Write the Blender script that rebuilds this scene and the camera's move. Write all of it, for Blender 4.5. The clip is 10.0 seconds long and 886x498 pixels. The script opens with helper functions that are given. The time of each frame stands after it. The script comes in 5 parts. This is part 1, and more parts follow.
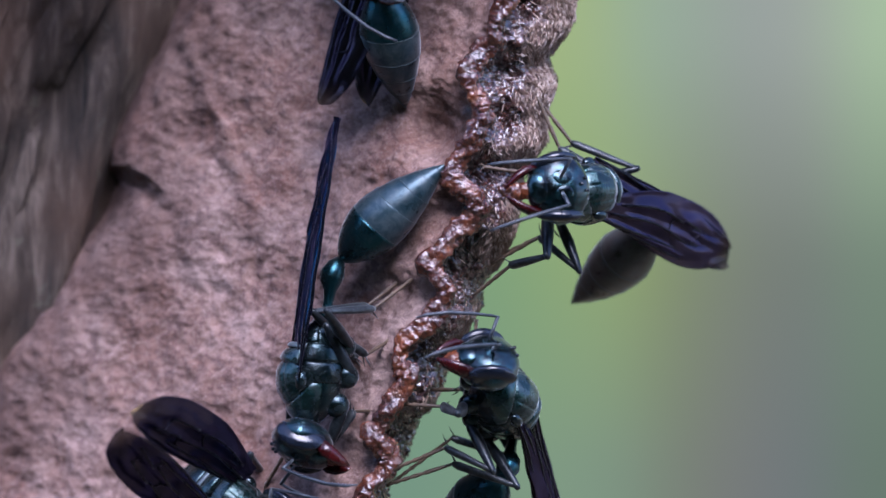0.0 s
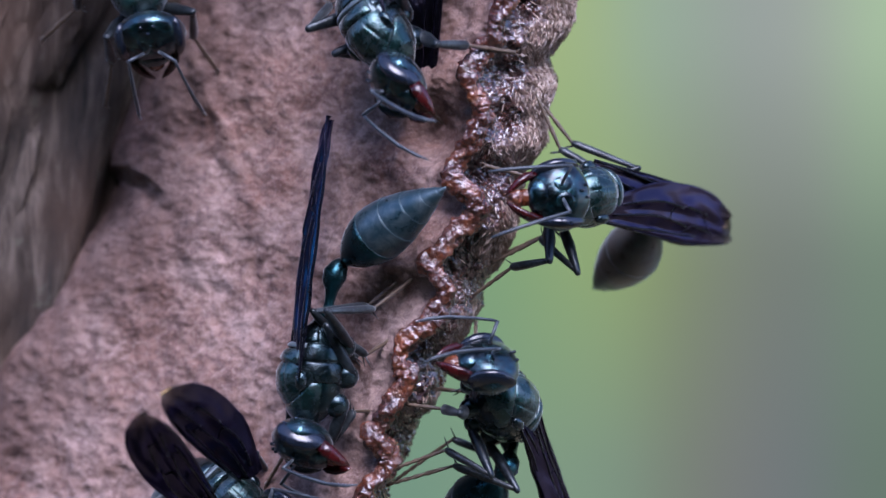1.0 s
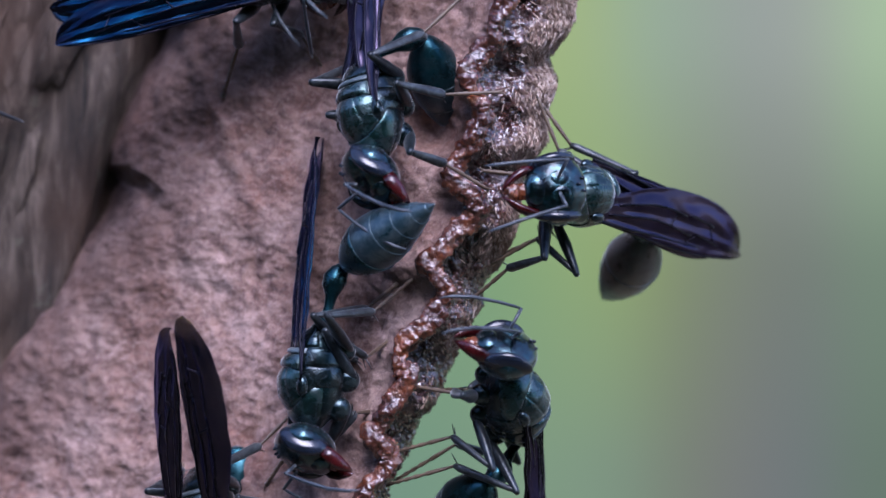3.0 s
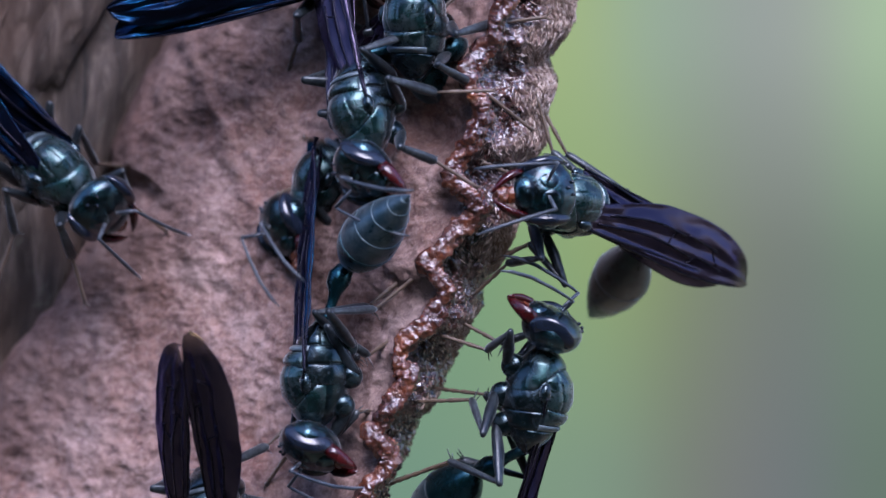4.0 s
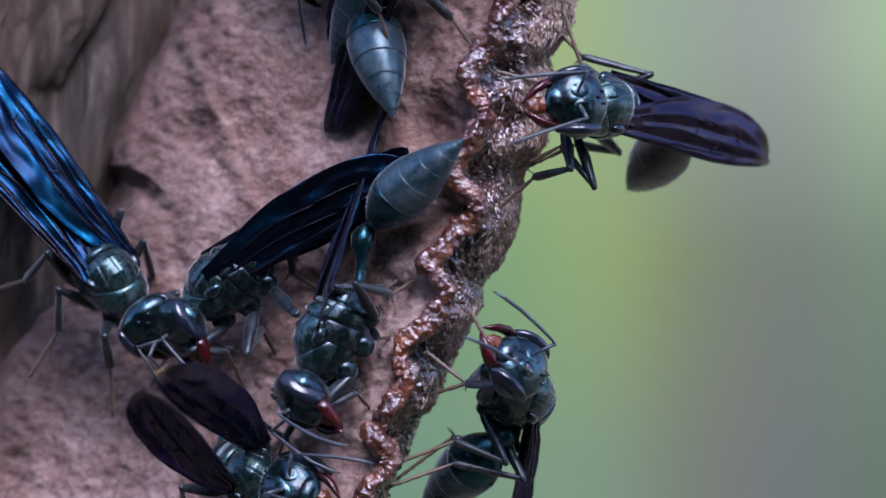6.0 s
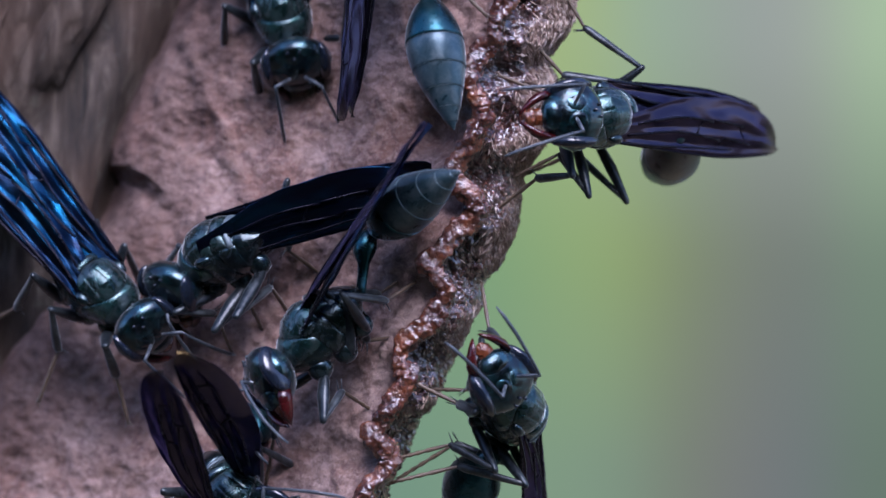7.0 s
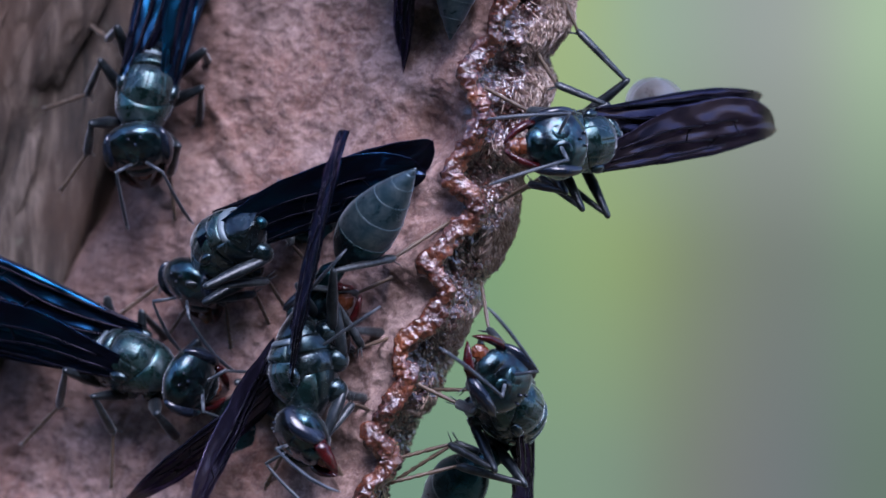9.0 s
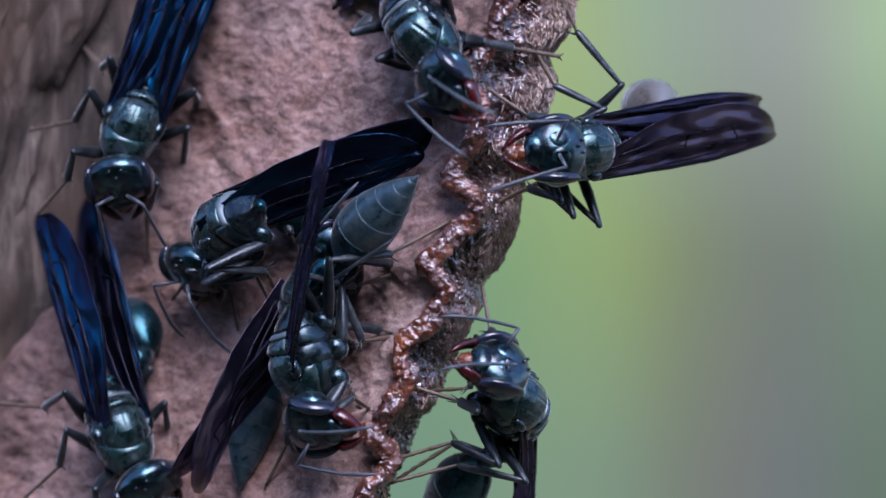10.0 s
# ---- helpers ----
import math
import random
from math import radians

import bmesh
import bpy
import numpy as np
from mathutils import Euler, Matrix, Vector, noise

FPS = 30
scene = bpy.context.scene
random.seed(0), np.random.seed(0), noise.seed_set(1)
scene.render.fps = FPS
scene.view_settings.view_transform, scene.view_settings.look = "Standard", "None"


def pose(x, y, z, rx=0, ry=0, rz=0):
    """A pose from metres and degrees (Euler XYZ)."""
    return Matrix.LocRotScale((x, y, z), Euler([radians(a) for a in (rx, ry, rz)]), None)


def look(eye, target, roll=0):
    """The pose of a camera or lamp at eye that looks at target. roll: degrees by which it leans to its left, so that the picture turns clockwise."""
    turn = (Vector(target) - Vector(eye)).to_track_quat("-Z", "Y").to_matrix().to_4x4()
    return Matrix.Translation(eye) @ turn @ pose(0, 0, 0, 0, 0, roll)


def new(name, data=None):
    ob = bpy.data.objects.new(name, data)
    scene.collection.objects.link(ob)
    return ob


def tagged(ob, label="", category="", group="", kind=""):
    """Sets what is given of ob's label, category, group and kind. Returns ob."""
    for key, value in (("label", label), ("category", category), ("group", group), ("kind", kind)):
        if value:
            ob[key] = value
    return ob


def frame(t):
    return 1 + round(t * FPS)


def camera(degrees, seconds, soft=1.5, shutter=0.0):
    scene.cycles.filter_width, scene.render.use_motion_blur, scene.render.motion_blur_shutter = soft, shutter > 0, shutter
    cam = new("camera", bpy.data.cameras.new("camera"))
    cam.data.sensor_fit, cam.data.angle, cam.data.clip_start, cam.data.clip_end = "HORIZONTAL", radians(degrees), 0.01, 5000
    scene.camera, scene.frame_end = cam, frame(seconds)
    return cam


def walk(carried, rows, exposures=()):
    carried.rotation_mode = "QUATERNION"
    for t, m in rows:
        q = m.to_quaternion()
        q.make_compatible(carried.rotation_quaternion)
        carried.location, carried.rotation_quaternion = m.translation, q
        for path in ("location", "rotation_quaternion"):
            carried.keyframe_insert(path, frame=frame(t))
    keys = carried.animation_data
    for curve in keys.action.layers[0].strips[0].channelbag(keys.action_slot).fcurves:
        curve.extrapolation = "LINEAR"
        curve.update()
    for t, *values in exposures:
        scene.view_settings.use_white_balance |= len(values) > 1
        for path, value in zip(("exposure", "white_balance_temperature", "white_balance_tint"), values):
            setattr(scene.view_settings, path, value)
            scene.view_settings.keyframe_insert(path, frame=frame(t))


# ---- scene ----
# The stage is a plane 0.373 m before the lens, 78.4 mm wide. spot() counts on it in steps of 0.05 mm from its
# upper left corner; depth runs in millimetres away from the camera.
EYE = 0.373
MM = 0.001


def spot(a, b, d=0.0):
    k = (EYE + d * MM) / EYE
    return Vector(((a - 784) * 0.05 * MM * k, d * MM, (441 - b) * 0.05 * MM * k))


def heading(r, u, v):
    """A direction from its shares to the right, up and towards the camera."""
    return Vector((r, -v, u))


cam = camera(12.0, 10.0, soft=1.45, shutter=0.5)
cam.data.dof.use_dof, cam.data.dof.focus_distance, cam.data.dof.aperture_fstop = True, EYE, 20.5
STAND = pose(0, -EYE, 0, 90, 0, 0)
walk(cam, [(0, STAND), (10, STAND)], exposures=[(0, 1.46, 5450, 28), (10, 1.46, 5450, 28)])

# ---- light ----
world = bpy.data.worlds.new("forest_sky")
scene.world = world
world.use_nodes = True
sky = world.node_tree.nodes.new("ShaderNodeTexSky")
sky.sky_type, sky.sun_disc = "NISHITA", False
sky.sun_elevation, sky.sun_rotation = radians(49), radians(169)
world.node_tree.links.new(sky.outputs[0], world.node_tree.nodes["Background"].inputs[0])
world.node_tree.nodes["Background"].inputs[1].default_value = 0.15
sun = new("sun", bpy.data.lights.new("sun", "SUN"))
sun.data.energy, sun.data.angle, sun.data.color = 2.0, radians(34), (1.0, 0.96, 0.91)
sun.matrix_world = look((0.19, -0.98, 1.15), (0, 0, 0))


# ---- materials ----
def shader(name):
    mat = bpy.data.materials.new(name)
    mat.use_nodes = True
    nt = mat.node_tree
    return mat, nt, nt.nodes["Principled BSDF"]


def node(nt, kind, **values):
    n = nt.nodes.new(kind)
    for key, value in values.items():
        n.inputs[key.replace("_", " ")].default_value = value
    return n


def coords(nt, stretch=(1, 1, 1)):
    tc = nt.nodes.new("ShaderNodeTexCoord")
    mp = nt.nodes.new("ShaderNodeMapping")
    mp.inputs["Scale"].default_value = stretch
    nt.links.new(tc.outputs["Object"], mp.inputs["Vector"])
    return mp.outputs["Vector"]


def grain(nt, vec, scale, detail=4.0, rough=0.6, distort=0.0):
    n = node(nt, "ShaderNodeTexNoise", Scale=scale, Detail=detail, Roughness=rough, Distortion=distort)
    nt.links.new(vec, n.inputs["Vector"])
    return n.outputs["Fac"]


def ramp(nt, fac, stops):
    n = nt.nodes.new("ShaderNodeValToRGB")
    el = n.color_ramp.elements
    while len(el) < len(stops):
        el.new(0.5)
    for e, (p, c) in zip(el, stops):
        e.position, e.color = p, (*c, 1) if len(c) == 3 else c
    nt.links.new(fac, n.inputs[0])
    return n.outputs[0]


def mix(nt, fac, a, b, mode="MIX"):
    n = nt.nodes.new("ShaderNodeMix")
    n.data_type, n.blend_type = "RGBA", mode
    for sock, val in ((n.inputs[0], fac), (n.inputs[6], a), (n.inputs[7], b)):
        if isinstance(val, bpy.types.NodeSocket):
            nt.links.new(val, sock)
        else:
            sock.default_value = val if not isinstance(val, tuple) else (*val, 1)
    return n.outputs[2]


def bump(nt, p, height, strength, distance):
    n = node(nt, "ShaderNodeBump", Strength=strength, Distance=distance)
    nt.links.new(height, n.inputs["Height"])
    nt.links.new(n.outputs[0], p.inputs["Normal"])


def chitin(name, low, high, rough, metal, sheen=0.15, fine=9000.0, relief=0.35, bloom=0.0, coat=0.0, blotch=(520, 0.3, 0.7)):
    """Insect skin: dark metallic ground, pale dusty bloom in patches, fine pits."""
    mat, nt, p = shader(name)
    v = coords(nt)
    big, small, dust = grain(nt, v, blotch[0], 3), grain(nt, v, fine, 2), grain(nt, v, 800, 7, 0.72, 0.6)
    c = ramp(nt, big, [(blotch[1], low), (blotch[2], high)])
    r = ramp(nt, big, [(0.3, (rough * 0.8,) * 3), (0.75, (rough * 1.25,) * 3)])
    if bloom:
        k = ramp(nt, dust, [(0.44, (0, 0, 0)), (0.66, (bloom,) * 3)])
        c = mix(nt, k, c, (0.140, 0.168, 0.176))
        r = mix(nt, k, r, (0.6, 0.6, 0.6))
    nt.links.new(c, p.inputs["Base Color"])
    nt.links.new(r, p.inputs["Roughness"])
    p.inputs["Metallic"].default_value = metal
    p.inputs["Sheen Weight"].default_value = sheen
    p.inputs["Sheen Roughness"].default_value = 0.3
    p.inputs["Sheen Tint"].default_value = (0.86, 0.93, 1.0, 1)
    p.inputs["Coat Weight"].default_value = coat
    p.inputs["Coat Roughness"].default_value = 0.16
    bump(nt, p, mix(nt, 0.35, small, grain(nt, v, 2300, 3, 0.7)), relief, 0.00006)
    return mat


BODY = chitin("blue_black_chitin", (0.001, 0.004, 0.006), (0.010, 0.036, 0.042), 0.21, 0.85, 0.40, 9000.0, 0.5, 0.32, 0.35)
PALE = chitin("dusted_green_chitin", (0.002, 0.009, 0.010), (0.018, 0.066, 0.062), 0.24, 0.8, 0.60, 9000.0, 0.5, 0.52, 0.30)
HEADS = chitin("head_chitin", (0.001, 0.006, 0.009), (0.010, 0.062, 0.074), 0.17, 0.88, 0.35, 9000.0, 0.5, 0.25, 0.5, (700, 0.42, 0.62))
TEAL = chitin("teal_chitin", (0.007, 0.037, 0.046), (0.015, 0.068, 0.084), 0.27, 0.9, 0.25, 12000.0, 0.3, 0.2, 0.0)
GASTER = chitin("grey_teal_chitin", (0.012, 0.034, 0.045), (0.030, 0.060, 0.076), 0.30, 0.5, 0.42, 12000.0, 0.3, 0.42, 0.0)
# paler gaster copy: light from behind is put into its colour
BACKLIT = chitin("drab_grey_chitin", (0.062, 0.057, 0.053), (0.140, 0.130, 0.120), 0.30, 0.15, 0.5, 12000.0, 0.3, 0.4, 0.0)
LEG = chitin("leg_chitin", (0.004, 0.006, 0.008), (0.013, 0.018, 0.022), 0.30, 0.4, 0.18, 9000.0, 0.4, 0.25)
# greyer tibia colour that holds the sky's pale sheen on the legs
SHANK = chitin("sheen_leg_chitin", (0.007, 0.009, 0.011), (0.026, 0.030, 0.034), 0.36, 0.25, 0.35, 9000.0, 0.4, 0.5)
TARSUS = chitin("tarsus_chitin", (0.045, 0.030, 0.020), (0.130, 0.088, 0.056), 0.5, 0.0, 0.3)
FEELER = chitin("antenna_chitin", (0.020, 0.026, 0.034), (0.055, 0.066, 0.080), 0.45, 0.2, 0.4)
JAW = chitin("red_jaw_chitin", (0.012, 0.0012, 0.0016), (0.044, 0.004, 0.0045), 0.2, 0.0, 0.0)
LIP = chitin("amber_lip_chitin", (0.03, 0.006, 0.003), (0.115, 0.032, 0.011), 0.24, 0.0, 0.0, 2600.0, 1.0)
EYEBALL = chitin("eye_lens", (0.004, 0.006, 0.011), (0.010, 0.014, 0.024), 0.16, 0.0, 0.05, 14000.0, 0.15)
# pale metanotum: silvery hair plus reflected light put into the base colour
RIDGE = chitin("ridge_sheen_chitin", (0.055, 0.080, 0.090), (0.10, 0.13, 0.145), 0.45, 0.3, 0.5)
HEM = chitin("gaster_hem_chitin", (0.030, 0.062, 0.070), (0.060, 0.095, 0.105), 0.45, 0.4, 0.5)
HAIR = chitin("silvery_hair", (0.16, 0.19, 0.20), (0.34, 0.38, 0.40), 0.5, 0.0, 0.0)


def wing_material(name, sheen, stops, clear_tip=1.0):
    mat, nt, p = shader(name)
    v = coords(nt, (1, 0.25, 1))
    big, small = grain(nt, v, 380, 3), grain(nt, v, 5000, 2)
    tint = ramp(nt, big, stops)
    # the very tip is clear and amber
    sep = nt.nodes.new("ShaderNodeSeparateXYZ")
    nt.links.new(coords(nt), sep.inputs[0])
    tip = node(nt, "ShaderNodeMapRange", From_Min=0.0208, From_Max=0.0229, To_Max=clear_tip)
    nt.links.new(sep.outputs["Y"], tip.inputs["Value"])
    nt.links.new(mix(nt, tip.outputs[0], tint, (0.07, 0.048, 0.020)), p.inputs["Base Color"])
    clear = node(nt, "ShaderNodeMapRange", From_Min=0.0200, From_Max=0.0226, To_Min=0.97, To_Max=0.97 - 0.37 * clear_tip)
    nt.links.new(sep.outputs["Y"], clear.inputs["Value"])
    nt.links.new(clear.outputs[0], p.inputs["Alpha"])
    p.inputs["Metallic"].default_value = 1.0
    p.inputs["Specular Tint"].default_value = (0.45, 0.45, 0.7, 1)
    p.inputs["Roughness"].default_value = 0.25
    p.inputs["Sheen Weight"].default_value = sheen
    p.inputs["Sheen Tint"].default_value = (0.55, 0.5, 1.0, 1)
    bump(nt, p, mix(nt, 0.5, small, grain(nt, coords(nt), 1600, 3, 0.6)), 0.28, 0.00006)
    return mat


# One membrane twice: its angle-dependent violet and blue sheen put into the colours.
WING = wing_material("violet_sheen_membrane", 0.06, [(0.34, (0.062, 0.050, 0.066)), (0.50, (0.034, 0.028, 0.042)), (0.74, (0.018, 0.016, 0.028))])
WING_SHEEN = wing_material("blue_wing_membrane", 0.05, [(0.34, (0.006, 0.006, 0.012)), (0.50, (0.004, 0.018, 0.042)), (0.70, (0.005, 0.062, 0.120))], 0.1)
VEIN = chitin("wing_vein", (0.004, 0.004, 0.006), (0.017, 0.015, 0.024), 0.3, 0.9, 0.05)


def carton_material():
    mat, nt, p = shader("dry_nest_carton")
    v = coords(nt)
    big, mid, fine = grain(nt, v, 130, 5), grain(nt, v, 950, 4, 0.7, 0.6), grain(nt, v, 3500, 4, 0.7)
    blot, pale = grain(nt, v, 330, 5, 0.7, 0.8), grain(nt, coords(nt, (0.7, 1, 1.3)), 560, 4, 0.65, 0.4)
    c = ramp(nt, big, [(0.30, (0.170, 0.082, 0.059)), (0.48, (0.236, 0.144, 0.116)), (0.70, (0.326, 0.232, 0.204))])
    c = mix(nt, ramp(nt, blot, [(0.34, (0.65, 0.65, 0.65)), (0.50, (0, 0, 0))]), c, mix(nt, 0.75, c, (0.085, 0.040, 0.034)))
    c = mix(nt, ramp(nt, pale, [(0.50, (0, 0, 0)), (0.68, (0.7, 0.7, 0.7))]), c, mix(nt, 0.6, c, (0.44, 0.31, 0.27)))
    c = mix(nt, ramp(nt, mid, [(0.40, (0, 0, 0)), (0.54, (1, 1, 1))]), mix(nt, 0.55, c, (0.065, 0.032, 0.030)), c)
    c = mix(nt, ramp(nt, fine, [(0.50, (0, 0, 0)), (0.68, (0.6, 0.6, 0.6))]), c, mix(nt, 0.6, c, (0.40, 0.30, 0.27)))
    # weathered carton runs out into the bark; a wider, weaker darkening joins it
    edge_tone = nt.nodes.new("ShaderNodeAttribute")
    edge_tone.attribute_name = "old"
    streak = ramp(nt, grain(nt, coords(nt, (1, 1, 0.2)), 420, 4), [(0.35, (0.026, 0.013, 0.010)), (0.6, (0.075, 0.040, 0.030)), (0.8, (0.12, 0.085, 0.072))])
    c = mix(nt, edge_tone.outputs["Fac"], c, streak)
    at = nt.nodes.new("ShaderNodeAttribute")
    at.attribute_name = "wet"
    wetness = at.outputs["Fac"]
    red = ramp(nt, mid, [(0.3, (0.020, 0.009, 0.009)), (0.55, (0.060, 0.024, 0.018)), (0.75, (0.14, 0.050, 0.028))])
    c = mix(nt, wetness, c, red)
    nt.links.new(c, p.inputs["Base Color"])
    r = mix(nt, wetness, (0.85, 0.85, 0.85), (0.12, 0.12, 0.12))
    nt.links.new(r, p.inputs["Roughness"])
    nt.links.new(wetness, p.inputs["Coat Weight"])
    nt.links.new(ramp(nt, wetness, [(0.0, (0.4, 0.4, 0.4)), (1.0, (0.9, 0.9, 0.9))]), p.inputs["Specular IOR Level"])
    p.inputs["Coat Roughness"].default_value = 0.06
    bump(nt, p, mix(nt, 0.5, mid, fine), 0.8, 0.00024)
    return mat


CARTON = carton_material()


def rim_material():
    mat, nt, p = shader("wet_red_pulp")
    v = coords(nt)
    mid, fine = grain(nt, v, 420, 4, 0.6, 0.5), grain(nt, v, 2600, 3, 0.65)
    c = ramp(nt, mid, [(0.3, (0.030, 0.010, 0.008)), (0.5, (0.085, 0.026, 0.014)), (0.72, (0.23, 0.072, 0.026))])
    c = mix(nt, ramp(nt, fine, [(0.35, (0.7, 0.7, 0.7)), (0.55, (0, 0, 0))]), c, mix(nt, 0.7, c, (0.03, 0.012, 0.012)))
    nt.links.new(c, p.inputs["Base Color"])
    p.inputs["Roughness"].default_value = 0.13
    p.inputs["Specular IOR Level"].default_value = 0.85
    p.inputs["Subsurface Weight"].default_value = 0.15
    p.inputs["Subsurface Radius"].default_value = (0.0006, 0.0002, 0.0001)
    p.inputs["Coat Weight"].default_value = 0.45
    p.inputs["Coat Roughness"].default_value = 0.07
    bump(nt, p, fine, 1.0, 0.00022)
    return mat


RIM = rim_material()


def fibre_material():
    mat, nt, p = shader("dry_pulp_fibre")
    geo = nt.nodes.new("ShaderNodeNewGeometry")
    nt.links.new(ramp(nt, geo.outputs["Random Per Island"], [(0.0, (0.14, 0.09, 0.068)), (0.4, (0.30, 0.21, 0.165)), (0.75, (0.44, 0.34, 0.28)), (1.0, (0.58, 0.49, 0.43))]), p.inputs["Base Color"])
    p.inputs["Roughness"].default_value = 0.8
    return mat


FIBRE = fibre_material()


def bark_material():
    mat, nt, p = shader("weathered_bark")
    v = coords(nt, (1, 1, 0.16))
    w = coords(nt)
    big, mid, patch = grain(nt, v, 400, 5, 0.7, 0.5), grain(nt, v, 1300, 4), grain(nt, w, 60, 4)
    c = ramp(nt, big, [(0.34, (0.006, 0.004, 0.003)), (0.5, (0.038, 0.027, 0.019)), (0.64, (0.112, 0.087, 0.068))])
    c = mix(nt, ramp(nt, patch, [(0.4, (0, 0, 0)), (0.65, (0.6, 0.6, 0.6))]), c, (0.060, 0.030, 0.016))
    lichen = ramp(nt, grain(nt, w, 330, 5, 0.7, 0.5), [(0.60, (0, 0, 0)), (0.72, (0.6, 0.6, 0.6))])
    c = mix(nt, lichen, c, (0.115, 0.115, 0.085))
    nt.links.new(c, p.inputs["Base Color"])
    p.inputs["Roughness"].default_value = 0.9
    bump(nt, p, mix(nt, 0.4, big, mid), 0.9, 0.0012)
    return mat


BARK = bark_material()


def plain(name, low, high, scale, rough):
    mat, nt, p = shader(name)
    nt.links.new(ramp(nt, grain(nt, coords(nt), scale), [(0.35, low), (0.65, high)]), p.inputs["Base Color"])
    p.inputs["Roughness"].default_value = rough
    return mat


LITTER = plain("leaf_litter", (0.09, 0.07, 0.04), (0.22, 0.18, 0.10), 14, 0.95)


SCREEN = plain("screen_foliage", (0.020, 0.034, 0.012), (0.07, 0.115, 0.04), 3.0, 0.9)


def backdrop_material():
    mat, nt, p = shader("glowing_backdrop")
    tc = nt.nodes.new("ShaderNodeTexCoord")
    sep = nt.nodes.new("ShaderNodeSeparateXYZ")
    nt.links.new(tc.outputs["Object"], sep.inputs[0])
    # Soft upright bands, paler above; leaf light and shade are painted into this glow.
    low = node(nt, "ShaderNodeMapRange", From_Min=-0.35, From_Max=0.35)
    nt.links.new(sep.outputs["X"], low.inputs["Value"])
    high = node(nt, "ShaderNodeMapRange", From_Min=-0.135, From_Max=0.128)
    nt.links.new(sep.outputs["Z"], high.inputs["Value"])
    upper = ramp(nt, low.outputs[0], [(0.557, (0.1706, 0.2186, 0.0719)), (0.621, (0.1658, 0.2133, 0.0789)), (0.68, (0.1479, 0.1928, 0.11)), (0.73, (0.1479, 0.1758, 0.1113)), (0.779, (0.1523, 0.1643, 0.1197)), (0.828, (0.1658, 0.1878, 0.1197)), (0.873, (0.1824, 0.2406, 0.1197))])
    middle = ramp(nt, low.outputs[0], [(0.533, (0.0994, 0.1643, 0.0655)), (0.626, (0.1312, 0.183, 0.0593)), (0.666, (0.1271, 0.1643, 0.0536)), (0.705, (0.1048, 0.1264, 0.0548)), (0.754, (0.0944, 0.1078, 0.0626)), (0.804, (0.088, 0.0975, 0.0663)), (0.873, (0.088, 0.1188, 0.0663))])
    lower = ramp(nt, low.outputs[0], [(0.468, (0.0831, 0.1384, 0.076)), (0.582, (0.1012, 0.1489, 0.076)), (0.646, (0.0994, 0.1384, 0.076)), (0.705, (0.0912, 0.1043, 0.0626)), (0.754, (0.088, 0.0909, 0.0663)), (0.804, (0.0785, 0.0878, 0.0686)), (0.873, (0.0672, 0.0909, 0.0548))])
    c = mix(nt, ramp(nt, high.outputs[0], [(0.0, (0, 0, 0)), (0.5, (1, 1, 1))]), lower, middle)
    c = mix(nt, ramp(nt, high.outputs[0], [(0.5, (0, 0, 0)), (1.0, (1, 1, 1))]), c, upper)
    # black base: the sheet only shows its own emission
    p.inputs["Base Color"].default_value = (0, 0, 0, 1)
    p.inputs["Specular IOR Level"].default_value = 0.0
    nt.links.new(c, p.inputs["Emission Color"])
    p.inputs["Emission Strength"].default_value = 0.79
    p.inputs["Roughness"].default_value = 1.0
    return mat


BACKDROP_GLOW = backdrop_material()


# ---- mesh helpers ----
def mesh_of(name, verts, faces, material, smooth=True):
    me = bpy.data.meshes.new(name)
    me.from_pydata([tuple(v) for v in verts], [], faces)
    me.materials.append(material)
    if smooth:
        me.polygons.foreach_set("use_smooth", [True] * len(me.polygons))
    me.update()
    return me


def merge(*pieces):
    verts, faces = [], []
    for v, f in pieces:
        k = len(verts)
        verts += list(v)
        faces += [tuple(i + k for i in q) for q in f]
    return verts, faces


WASP = 1.13 * MM


def ball(centre, radii, rot=(0, 0, 0), warp=None, nu=28, nv=16):
    """A rounded body about centre, in millimetres; warp(unit vector) gives a factor or a moved unit vector."""
    m = Euler([radians(a) for a in rot]).to_matrix()
    c, verts, faces = Vector(centre), [], []

    def put(n):
        q = n.copy()
        if warp:
            w = warp(n)
            q = w if isinstance(w, Vector) else n * w
        verts.append((c + m @ Vector((q.x * radii[0], q.y * radii[1], q.z * radii[2]))) * WASP)

    put(Vector((0, 0, 1)))
    for j in range(1, nv):
        th = math.pi * j / nv
        for i in range(nu):
            ph = 2 * math.pi * i / nu
            put(Vector((math.sin(th) * math.cos(ph), math.sin(th) * math.sin(ph), math.cos(th))))
    put(Vector((0, 0, -1)))
    last = len(verts) - 1
    for i in range(nu):
        faces.append((0, 1 + i, 1 + (i + 1) % nu))
        faces.append((last, last - nu + (i + 1) % nu, last - nu + i))
        for j in range(nv - 2):
            a, b = 1 + j * nu + i, 1 + j * nu + (i + 1) % nu
            faces.append((a, a + nu, b + nu, b))
    return verts, faces


